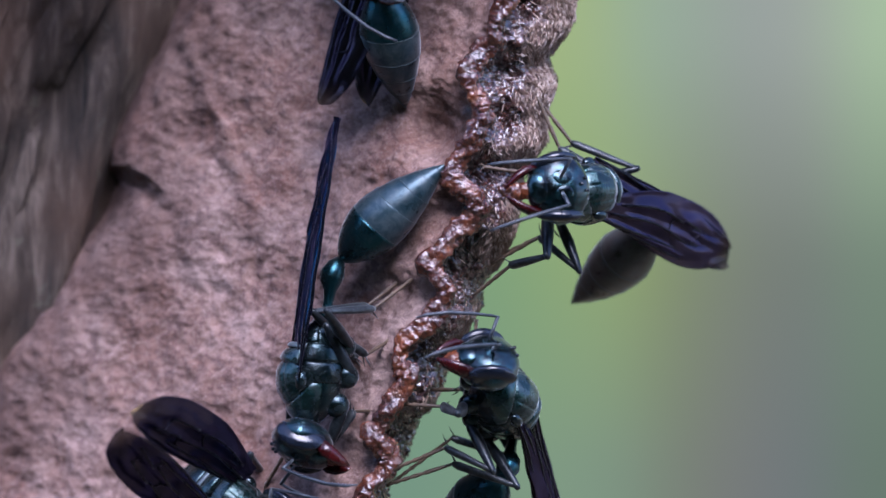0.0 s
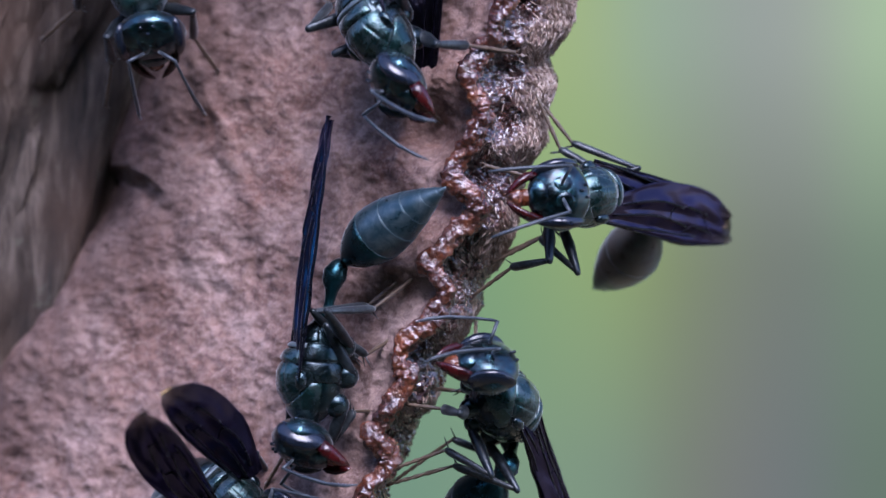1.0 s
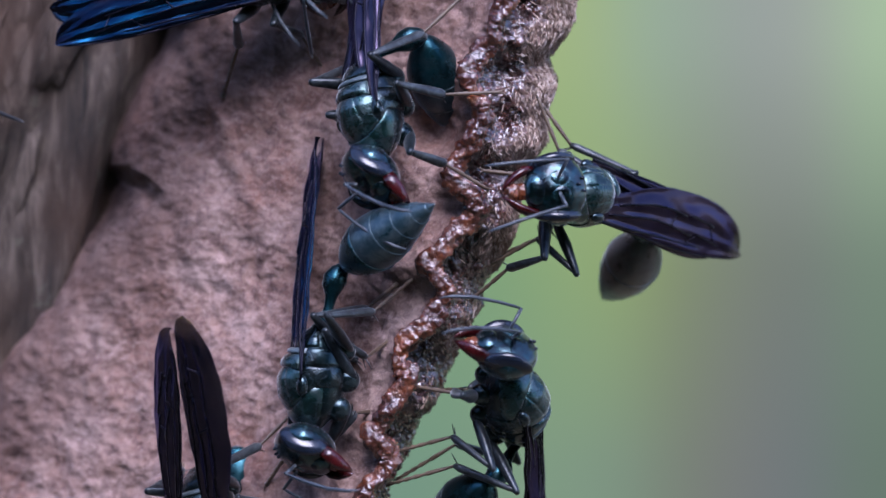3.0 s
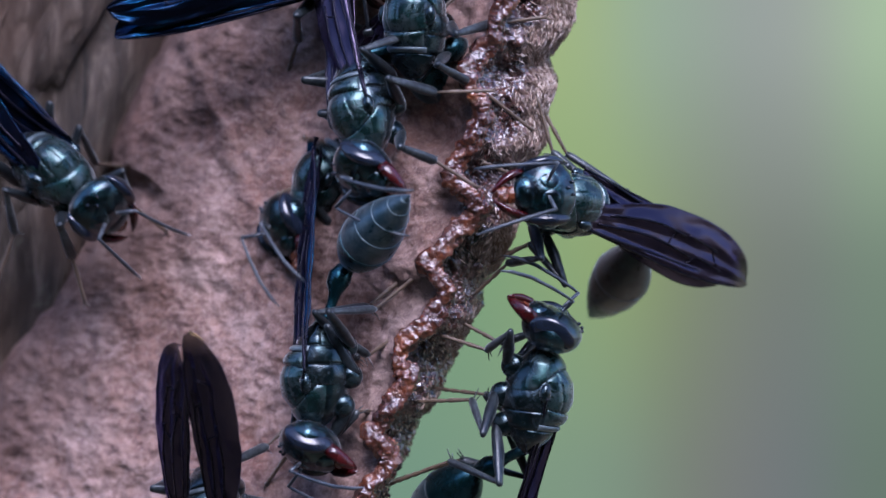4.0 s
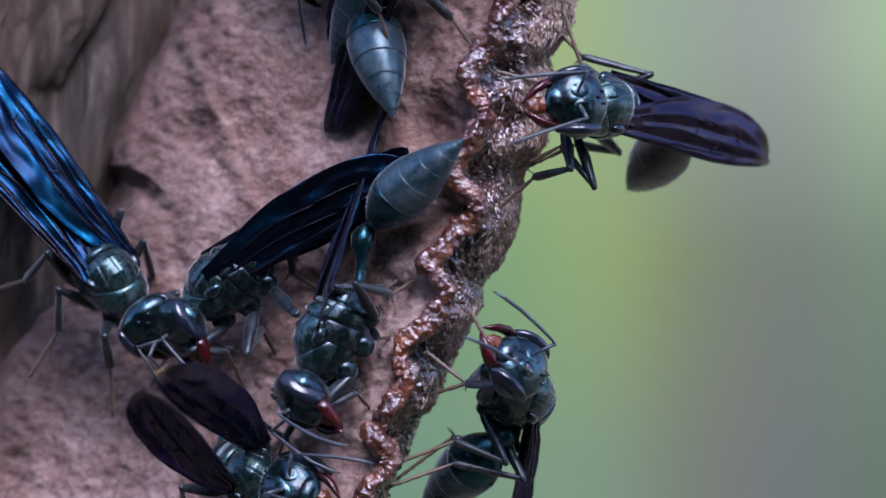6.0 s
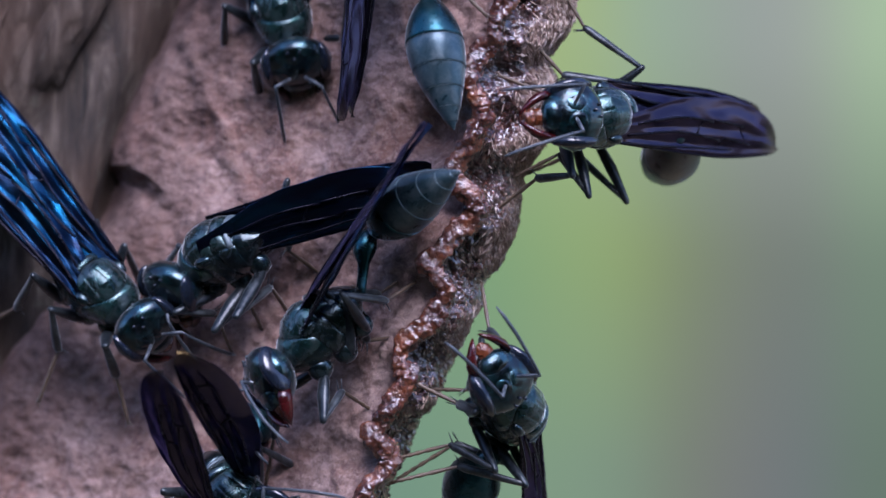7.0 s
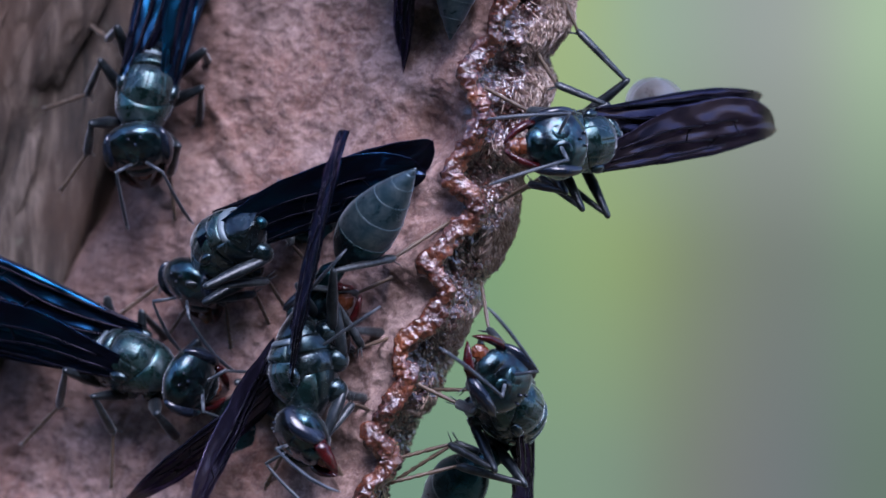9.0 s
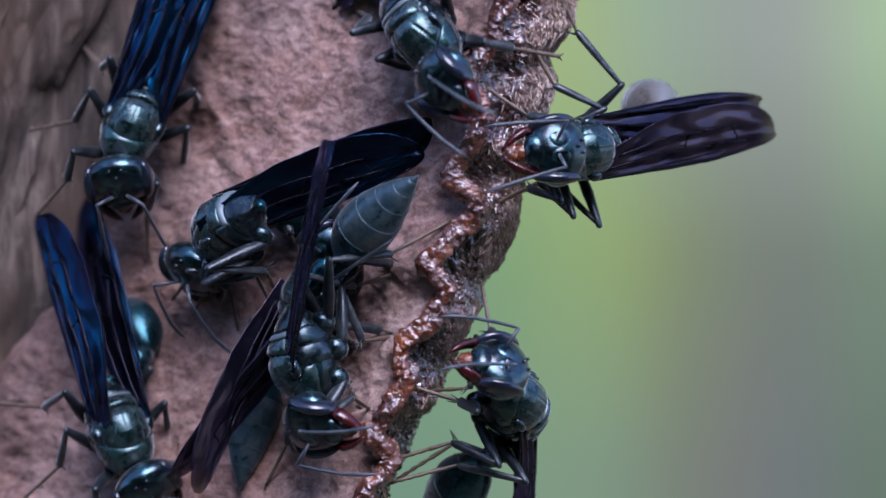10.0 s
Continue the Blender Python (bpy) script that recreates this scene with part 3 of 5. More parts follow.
def pile(mesh, count, long, seed, name):
    """Short fine hairs standing on a mesh, leaning backwards."""
    rng, verts, faces = random.Random(seed), [], []
    polys = list(mesh.polygons)
    for q in rng.choices(polys, [p.area for p in polys], k=count):
        c = [mesh.vertices[v].co for v in q.vertices]
        a, b = rng.random(), rng.random()
        root = (c[0] * (1 - a) + c[1] * a) * (1 - b) + (c[-1] * (1 - a) + c[2] * a) * b if len(c) == 4 else q.center
        n = Vector(q.normal)
        way = (n + Vector((rng.uniform(-0.5, 0.5), -0.5 + rng.uniform(-0.5, 0.5), rng.uniform(-0.5, 0.5)))).normalized()
        side = way.cross(Vector((rng.uniform(-1, 1), rng.uniform(-1, 1), 1))).normalized() * 0.011 * MM
        other = way.cross(side).normalized() * 0.011 * MM
        k = len(verts)
        verts += [root + side, root - side * 0.5 + other * 0.87, root - side * 0.5 - other * 0.87, root + way * long * rng.uniform(0.5, 1.2) * MM]
        faces += [(k, k + 1, k + 3), (k + 1, k + 2, k + 3), (k + 2, k, k + 3)]
    return mesh_of(name, verts, faces, HAIR, smooth=False)


def head_warp(n):
    """A broad head, flat in the face, narrowing to the mouth, with hollows for the feelers."""
    flat = n.y * (0.80 if n.y > 0 else 0.95)
    dent = 0.10 * math.exp(-(((abs(n.x) - 0.22) / 0.12) ** 2 + ((n.z - 0.12) / 0.16) ** 2)) if n.y > 0 else 0.0
    return Vector((n.x * (1 - 0.26 * max(0, -n.z)), flat - dent, n.z * (1 - 0.10 * max(0, -n.z) ** 2)))


def eye_warp(n):
    return Vector((n.x, n.y - 0.25 * n.z * n.z, n.z))


SHAPES = {}


def shapes():
    S = SHAPES
    S["thorax"] = mesh_of("thorax", *plate(lambda w: 4.3, lambda w: -4.4, -180, 180, -0.12, 0.0, nu=30, nv=40), BODY)
    S["pronotum"] = mesh_of("pronotum", *plate(lambda w: 3.75, collar, -98, 98, 0.0, 0.14, nv=48), PALE)
    S["scutum"] = mesh_of("scutum", *plate(lambda w: collar(w) - 0.05, lambda w: -0.85 + 0.25 * (w / 60) ** 2, -60, 60, 0.02, 0.22, furrow=True, nu=36, nv=64), PALE)
    S["scutellum"] = mesh_of("scutellum", *plate(lambda w: -0.9 + 0.2 * (w / 60) ** 2, lambda w: -1.95, -52, 52, 0.02, 0.2, nv=36), PALE)
    S["metanotum"] = mesh_of("metanotum", *plate(lambda w: -2.0, lambda w: -2.45, -60, 60, 0.02, 0.14, nu=12, nv=36), RIDGE)
    S["propodeum"] = mesh_of("propodeum", *plate(lambda w: -2.55, lambda w: -4.35, -92, 92, 0.0, 0.2, nv=44), BODY)
    for side in (1, -1):
        S["pleuron%d" % side] = mesh_of("mesopleuron", *plate(lambda w: min(1.5, collar(abs(w)) - 0.05), lambda w: -1.0, side * 62, side * 150, 0.0, 0.10), BODY)
        S["flank%d" % side] = mesh_of("metapleuron", *plate(lambda w: -1.05, lambda w: -2.5, side * 58, side * 146, -0.02, 0.06, nu=16), BODY)
    S["coxa"] = mesh_of("coxa", *ball((0, 0, 0), (0.8, 1.0, 1.0), nu=20, nv=12), BODY)
    S["tegula"] = mesh_of("tegula", *ball((0, 0, 0), (0.5, 0.8, 0.45)), BODY)
    S["petiole"] = mesh_of("petiole", *tube([(0, 0.3, 0), (0, -0.5, 0.05), (0, -1.5, 0.1), (0, -2.4, 0.2), (0, -3.1, 0.35), (0, -3.8, 0.35), (0, -4.5, 0.2), (0, -5.0, 0)],
                                            [0.50, 0.42, 0.40, 0.50, 0.85, 0.98, 0.75, 0.45], 18), TEAL)
    for k in range(6):
        S["tergite%d" % k], S["drab%d" % k] = tergite(k, False), tergite(k, True)
    for k in range(4):
        S["hem%d" % k] = hem(k)
    S["head"] = mesh_of("head", *ball((0, 0, 0.1), (2.9, 1.95, 2.6), warp=head_warp, nu=64, nv=44), HEADS)
    S["eye"] = mesh_of("eye", *ball((0, 0, 0), (0.62, 1.15, 2.0), (0, 0, 0), eye_warp, 28, 18), EYEBALL)
    S["clypeus"] = mesh_of("clypeus", *ball((0, 0.82, -1.35), (1.35, 0.72, 1.0), (-14, 0, 0), lambda n: 1 - 0.05 * math.exp(-(n.x / 0.10) ** 2)), HEADS)
    S["lip"] = mesh_of("lip", *ball((0, 0.55, -2.5), (0.66, 0.45, 0.78), (-6, 0, 0), lambda n: 1 + 0.22 * noise.noise(n * 2.6), 40, 28), LIP)
    S["pulp_ball"] = mesh_of("pulp_ball", *ball((0, 0.72, -3.25), (0.74, 0.56, 0.66), (0, 0, 0), lambda n: 1 + 0.28 * noise.noise(n * 1.9) + 0.10 * noise.noise(n * 5.5), 40, 28), RIM)
    S["brow"] = mesh_of("brow", *ball((0, 0, 0), (1.05, 0.42, 1.05), (10, 0, 0), lambda n: 1 - 0.16 * math.exp(-((n.x - 0.1) ** 2 + (n.z + 0.45) ** 2) / 0.06), 36, 24), HEADS)
    S["ocellus"] = mesh_of("ocellus", *ball((0, 0, 0), (0.15, 0.14, 0.15), nu=12, nv=8), EYEBALL)
    S["thorax_hair"] = pile(S["thorax"], 5200, 0.34, 3, "thorax_hair")
    for side in (1, -1):
        S["jaw%d" % side] = mesh_of("mandible", *tube([(side * 1.75, 0.3, -1.5), (side * 1.6, 0.6, -2.2), (side * 1.2, 0.75, -2.9), (side * 0.7, 0.8, -3.5), (side * 0.28, 0.8, -4.0)],
                                                      [0.52, 0.60, 0.52, 0.36, 0.08], 14, 0.62), JAW)
        S["wing%d" % side], S["veins%d" % side] = wing_meshes(side > 0, WING)
        S["blue_wing%d" % side], _ = wing_meshes(side > 0, WING_SHEEN)
    S["scape"] = mesh_of("scape", *tube([(0, 0, 0), (0, 0.7, 0), (0, 1.9, 0)], [0.11, 0.14, 0.15], 10), FEELER)
    S["flagellum"] = mesh_of("flagellum", *tube([(0, 0.0, 0.0), (0, 0.5, 0), (0, 2, -0.15), (0, 4, -0.5), (0, 5.6, -1.1), (0, 6.4, -1.6)], [0.09, 0.12, 0.135, 0.155, 0.145, 0.06], 10), FEELER)
    for name, fe, ti, ta in LEGS:
        S[name + "femur"] = mesh_of("femur", *tube([(0, -0.2, 0), (0, 0, 0), (0, fe * 0.12, 0), (0, fe * 0.45, 0.06), (0, fe * 0.85, 0.02), (0, fe, 0), (0, fe + 0.22, 0), (0, fe + 0.3, 0)], [0.15, 0.34, 0.48, 0.58, 0.40, 0.34, 0.24, 0.06], 16, 0.8), LEG)
        spur = ti * 0.97
        S[name + "tibia"] = mesh_of("tibia", *merge(tube([(0, -0.15, 0), (0, 0, 0), (0, ti * 0.15, 0), (0, ti * 0.6, 0), (0, ti * 0.92, 0), (0, ti, 0), (0, ti + 0.1, 0)], [0.08, 0.24, 0.29, 0.40, 0.42, 0.28, 0.12], 16, 0.75),
                                                    tube([(0.15, spur, -0.2), (0.25, spur + 0.5, -0.55), (0.3, spur + 0.8, -0.8)], [0.06, 0.05, 0.015], 6),
                                                    tube([(-0.15, spur, -0.2), (-0.25, spur + 0.4, -0.5), (-0.3, spur + 0.65, -0.75)], [0.06, 0.05, 0.015], 6)), SHANK)
        joints, girth = [(0, 0, 0)], [0.12]
        for a, b in ((0.0, 0.42), (0.42, 0.60), (0.60, 0.74), (0.74, 0.86), (0.86, 1.0)):
            joints += [(0, ta * (a + 0.02), 0), (0, ta * (b - 0.02), 0)]
            girth += [0.12, 0.19]
        S[name + "tarsus"] = mesh_of("tarsus", *merge(tube(joints, girth, 8), tube([(0.05, ta * 0.97, 0), (0.2, ta * 1.02, 0.05), (0.32, ta * 1.06, -0.15)], [0.07, 0.06, 0.015], 6),
                                                      tube([(-0.05, ta * 0.97, 0), (-0.2, ta * 1.02, 0.05), (-0.32, ta * 1.06, -0.15)], [0.07, 0.06, 0.015], 6)), TARSUS)


LEGS = (("f", 3.9, 3.7, 4.0), ("m", 4.6, 4.4, 4.6), ("h", 5.3, 5.6, 5.6))
HIPS = {"f": (1.35, 2.5, -2.4), "m": (1.4, 0.0, -3.0), "h": (1.45, -2.4, -2.6)}
REST = {"f": (4.8, 8.0, -6.2), "m": (8.0, 1.0, -6.8), "h": (7.0, -8.0, -7.0)}
NECK, STALK, ROOT = Vector((0, 4.1, 0.35)) * WASP, Vector((0, -4.2, -0.7)) * WASP, Vector((1.9, 0.4, 1.55)) * WASP
NAPE, STALK_LONG = Vector((0, -1.55, 0.55)) * WASP, 4.9 * WASP
shapes()


def make_wasp(label, blue, drab, wings, bowed, pulp):
    w = tagged(new("wasp"), label, "wasp", "wasps on the nest")
    S, r = SHAPES, {"wasp": w}
    th = r["thorax"] = part("thorax", S["thorax"], w)
    for name in ("pronotum", "scutum", "scutellum", "metanotum", "propodeum"):
        part(name, S[name], th)
    for side in (1, -1):
        part("mesopleuron", S["pleuron%d" % side], th)
        part("metapleuron", S["flank%d" % side], th)
        for name, at in (("tegula", (2.1, 0.5, 1.25)), ("coxa", (1.05, 2.3, -1.9)), ("coxa", (1.1, 0.0, -2.5)), ("coxa", (1.1, -2.3, -2.1))):
            part(name, S[name], th).matrix_basis = pose(side * at[0] * WASP, at[1] * WASP, at[2] * WASP)
    tagged(part("thorax_hair", S["thorax_hair"], th, "short silvery hairs"), kind="stuff")
    r["petiole"] = part("petiole", S["petiole"], w)
    kind = "drab%d" if drab else "tergite%d"
    g = r["gaster"] = part("gaster", S[kind % 0], w, "gaster coloured a backlit grey-brown, ringed by pale hems" if drab else "teal gaster ringed by pale hems")
    for k in range(1, 6):
        part("tergite", S[kind % k], g)
    for k in range(4):
        part("hem", S["hem%d" % k], g, "pale grey hem")
    h = r["head"] = part("head", S["head"], w)
    for name, label2 in (("clypeus", ""), ("lip", "amber-brown lip")):
        part(name, S[name], h, label2)
    for side in (1, -1):
        part("eye", S["eye"], h, "glossy black compound eye").matrix_basis = pose(side * 2.08 * WASP, 0.30 * WASP, 0.1 * WASP, 0, side * 7, -side * 18)
        part("brow", S["brow"], h).matrix_basis = pose(side * 0.88 * WASP, 1.06 * WASP, 0.62 * WASP, 0, 0, -side * 16)
        part("mandible", S["jaw%d" % side], h, "red-brown mandible")
    if pulp:
        part("pulp_ball", S["pulp_ball"], h, "wet amber ball of chewed pulp between the jaws")
    for x, z in ((0, 2.0), (0.5, 2.4), (-0.5, 2.4)):
        part("ocellus", S["ocellus"], h).matrix_basis = pose(x * WASP, (1.2 - (z - 2.0) * 0.9) * WASP, z * WASP)
    for side, tag in ((1, "r"), (-1, "l")):
        wing = r["wing" + tag] = part("wing", S[("blue_wing%d" if blue else "wing%d") % (-side if bowed else side)], w, "dark folded wing coloured with a blue sheen" if blue else "dark folded wing coloured with a violet sheen")
        wing.scale = wings
        for v in S["veins%d" % (-side if bowed else side)]:
            part("vein", v, wing)
        r["scape" + tag] = part("antenna_scape", S["scape"], w)
        r["flagellum" + tag] = part("antenna_flagellum", S["flagellum"], w)
        for name, *_ in LEGS:
            for bone in ("femur", "tibia", "tarsus"):
                r[name + tag + bone] = part(bone, S[name + bone], w)
    return r


def basis(origin, y, z):
    """A pose at origin whose y axis is y and whose z axis leans towards z."""
    y = y.normalized()
    x = y.cross(z)
    if x.length < 1e-6:
        x = y.cross(Vector((0.3, 0.5, 0.8)))
    x.normalize()
    z = x.cross(y)
    m = Matrix((x, y, z)).transposed().to_4x4()
    m.translation = origin
    return m


LENS = Vector((0, -EYE, 0))


def reach(root, aim, long):
    """The point at the given length from root on the line of sight through aim, on aim's side in depth."""
    way = (aim - LENS).normalized()
    off = LENS - root
    b, c = way.dot(off), off.length_squared - long * long
    q = b * b - c
    if q <= 0:
        return aim
    r = math.sqrt(q)
    return LENS + way * (-b + r if aim.y >= root.y - 0.0035 else -b - r)


def solve(k, size=1.0):
    """World poses of a wasp's parts from one set of guides: T thorax, H the point its neck aims at, U its back's way, M and F the ways of mouth and face,
    G the end of the stalk, A the sting, L and R the wing tips, N the wings' facing; feet by leg."""
    body = basis(k["T"], k["H"] - k["T"], k["U"])
    rot = body.to_3x3()
    out = {"wasp": body}
    z = -k["M"].normalized()
    y = (k["F"] - z * k["F"].dot(z)).normalized()
    hd = Matrix((y.cross(z), y, z)).transposed().to_4x4()
    hd.translation = body @ NECK - hd.to_3x3() @ NAPE
    out["head"] = hd
    p0 = body @ STALK
    out["petiole"] = basis(p0, p0 - k["G"], rot.col[2])
    p1 = p0 + (k["G"] - p0).normalized() * STALK_LONG
    out["gaster"] = basis(p1, p1 - reach(p1, k["A"], GASTER_LONG * MM), rot.col[2] - 0.6 * rot.col[1])
    for tag, s in (("r", 1), ("l", -1)):
        root = body @ Vector((s * ROOT.x, ROOT.y, ROOT.z))
        out["wing" + tag] = basis(root, reach(root, k["R" if s > 0 else "L"], WING_LONG * MM * size) - root, k["N"] + rot.col[0] * s * 0.12)
        a0 = hd @ (Vector((s * 0.6, 1.75, 0.35)) * WASP)
        hr = hd.to_3x3()
        way = hr @ Vector((s * 0.75, 0.8, 0.30 + 0.2 * s))
        out["scape" + tag] = basis(a0, way, hr.col[2])
        a1 = a0 + way.normalized() * 1.85 * WASP
        out["flagellum" + tag] = basis(a1, hr @ Vector((s * 0.12 - 0.1, 0.30, -1.0)) + k["E"] * 0.6, hr.col[1])
        for name, fe, ti, ta in LEGS:
            hip = body @ (Vector((s * HIPS[name][0], HIPS[name][1], HIPS[name][2])) * WASP)
            q = k.get(name + tag)
            foot = q if q else body @ (Vector((s * REST[name][0], REST[name][1], REST[name][2])) * WASP)
            up = rot.col[2] + rot.col[0] * s * 0.5 + rot.col[1] * (0.3 if name == "f" else -0.25)
            if name == "h" and "K" in k:
                up = k["K"]
            if name == "m" and "J" in k:
                up = k["J"]
            span = hip - foot
            ankle = foot + (span.normalized() + up.normalized() * 0.25).normalized() * ta * WASP * min(1.0, span.length / (ta * WASP * 1.6))
            a, b = fe * WASP, ti * WASP
            gap = ankle - hip
            dist = max(min(gap.length, (a + b) * 0.985), abs(a - b) + 0.0003)
            along = gap.normalized()
            off = (up - along * up.dot(along)).normalized()
            x = (a * a - b * b + dist * dist) / (2 * dist)
            knee = hip + along * x + off * math.sqrt(max(0, a * a - x * x))
            ankle = hip + along * dist
            out[name + tag + "femur"] = basis(hip, knee - hip, off)
            out[name + tag + "tibia"] = basis(knee, ankle - knee, off)
            out[name + tag + "tarsus"] = basis(ankle, foot - ankle, off)
    return out


WAYS = "UMFNEKJ"


def act(label, keys, blue=False, drab=False, wings=(1, 0.9, 1), bowed=False, pulp=False):
    """Make one wasp and key it and its parts along the guides."""
    r = make_wasp(label, blue, drab, wings, bowed, pulp)
    full, now = [], {"U": (0, 0.2, 1), "N": None, "E": (0, 0, 0.1)}
    for t, q in keys:
        now = {**now, **q}
        full.append((t, dict(now)))
    for t, q in full:
        if q["N"] is None:
            q["N"] = q["U"]
    times = [t for t, _ in full]
    names = [n for n in full[0][1]]

    def sample(t):
        j = max(0, min(len(times) - 2, sum(1 for q in times if q <= t) - 1))
        t0, t1 = times[j], times[j + 1]
        s = min(1, max(0, (t - t0) / (t1 - t0)))
        out = {}
        for n in names:
            p = [np.array(full[max(0, min(len(full) - 1, j + o))][1][n], float) for o in (-1, 0, 1, 2)]
            tm, tp = times[max(0, j - 1)], times[min(len(times) - 1, j + 2)]
            m0 = (p[2] - p[0]) / (t1 - tm) * (t1 - t0) * 0.8
            m1 = (p[3] - p[1]) / (tp - t0) * (t1 - t0) * 0.8
            v = (2 * s ** 3 - 3 * s * s + 1) * p[1] + (s ** 3 - 2 * s * s + s) * m0 + (3 * s * s - 2 * s ** 3) * p[2] + (s ** 3 - s * s) * m1
            out[n] = heading(*v) if n in WAYS else spot(*v)
        return out

    rows = [(round(0.25 * i, 2), solve(sample(0.25 * i), wings[1])) for i in range(41)]
    walk(r["wasp"], [(t, o["wasp"]) for t, o in rows])
    for name, ob in r.items():
        if name in ("wasp", "thorax"):
            continue
        walk(ob, [(t, o["wasp"].inverted() @ o[name]) for t, o in rows])


# ---- the wasps and their ways ----
def motions():
    dark = "dark blue-green wasp "
    # Wasp at work on the rim, hanging on the outer flank.
    act(dark + "chewing the rim from the outer flank", [
        (0.0, dict(T=(1036, 342, 3), H=(923, 340, -5), U=(0.8, 0.25, 0.55), N=(0.5, -0.1, 0.65), K=(1.0, 0.5, 0.2), J=(1.0, 0.2, 0.2), M=(-0.95, -0.1, 0.1), F=(0.1, 0.15, 0.95), G=(1132, 390, 9), A=(1030, 540, 24),
                   L=(1293, 464, 13), R=(1292, 447, 15), fr=(885, 300, 0), mr=(950, 170, 4), hr=(945, 165, 6), fl=(835, 525, 3), ml=(888, 457, 5), hl=(890, 450, 8))),
        (0.5, dict(T=(1036, 347, 3), H=(923, 352, -5), A=(1055, 530, 24), L=(1293, 439, 13), R=(1294, 417, 15))),
        (1.0, dict(T=(1038, 347, 3), H=(923, 360, -5), A=(1070, 510, 24), L=(1298, 416, 13), R=(1294, 392, 15))),
        (1.5, dict(T=(1043, 352, 3), H=(923, 352, -5), A=(1075, 520, 24), L=(1282, 397, 13), R=(1290, 369, 15))),
        (2.0, dict(T=(1043, 352, 3), H=(923, 352, -5), G=(1142, 390, 9), A=(1095, 505, 24), L=(1306, 409, 13), R=(1300, 382, 15))),
        (2.5, dict(G=(1142, 398, 9), T=(1043, 337, 3), H=(928, 337, -5), A=(1098, 508, 20), L=(1308, 419, 13), R=(1304, 394, 15))),
        (4.0, dict(T=(1013, 362, 3), H=(898, 332, -5), G=(1115, 435, 9), A=(1064, 562, 20), L=(1326, 496, 13), R=(1299, 482, 15))),
        (4.5, dict(T=(1058, 302, 3), H=(943, 257, -5), G=(1150, 385, 9), A=(1090, 492, 20), L=(1323, 484, 13), R=(1297, 462, 15), M=(-0.9, 0.15, 0.1),
                   fl=(885, 365, 3), ml=(888, 457, 5), fr=(920, 180, 0), mr=(930, 140, 4), hr=(940, 160, 6))),
        (5.0, dict(T=(1073, 247, 3), H=(953, 227, -5), G=(1158, 330, 9), A=(1095, 436, 20), L=(1323, 424, 13), R=(1316, 392, 15),
                   fl=(885, 355, 3), ml=(905, 430, 5), fr=(925, 150, 0), mr=(945, 60, 4), hr=(960, 90, 6))),
        (5.5, dict(T=(1068, 192, 3), H=(958, 184, -5), G=(1162, 220, 9), A=(1110, 350, 24), L=(1356, 302, 13), R=(1339, 270, 15), M=(-0.95, -0.1, 0.1),
                   fl=(880, 370, 3), ml=(940, 298, 5), fr=(900, 130, 0), mr=(1015, 5, 4), hr=(945, 55, 6), hl=(950, 300, 8))),
        (7.0, dict(T=(1063, 207, 3), H=(943, 217, -5), G=(1180, 240, 7), A=(1170, 305, 24), L=(1378, 256, 13), R=(1345, 205, 15), fr=(900, 140, 0), mr=(932, 62, 3), hr=(972, -60, 5), K=(1.0, 0.3, 0.2), J=(1.0, 0.35, 0.1))),
        (7.5, dict(T=(1053, 242, 3), H=(928, 259, -5), U=(0.8, 0.05, 0.6), N=(0.4, -0.3, 0.8), G=(1150, 215, 7), A=(1145, 165, 24), L=(1378, 222, 13), R=(1350, 172, 15), fl=(880, 360, 3), hl=(900, 350, 8), ml=(900, 352, 5))),
        (8.0, dict(T=(1038, 242, 3), H=(923, 264, -5), A=(1142, 160, 24), L=(1378, 216, 13), R=(1350, 168, 15), fr=(870, 162, 0))),
        (9.0, dict(T=(1036, 250, 3), H=(913, 274, -5), A=(1140, 168, 24), L=(1376, 222, 13), R=(1350, 178, 15))),
        (10.0, dict(T=(1033, 264, 3), H=(910, 284, -5), A=(1135, 175, 24), L=(1376, 230, 13), R=(1350, 184, 15))),
    ], drab=True, wings=(1.25, 0.86, 1), pulp=True)
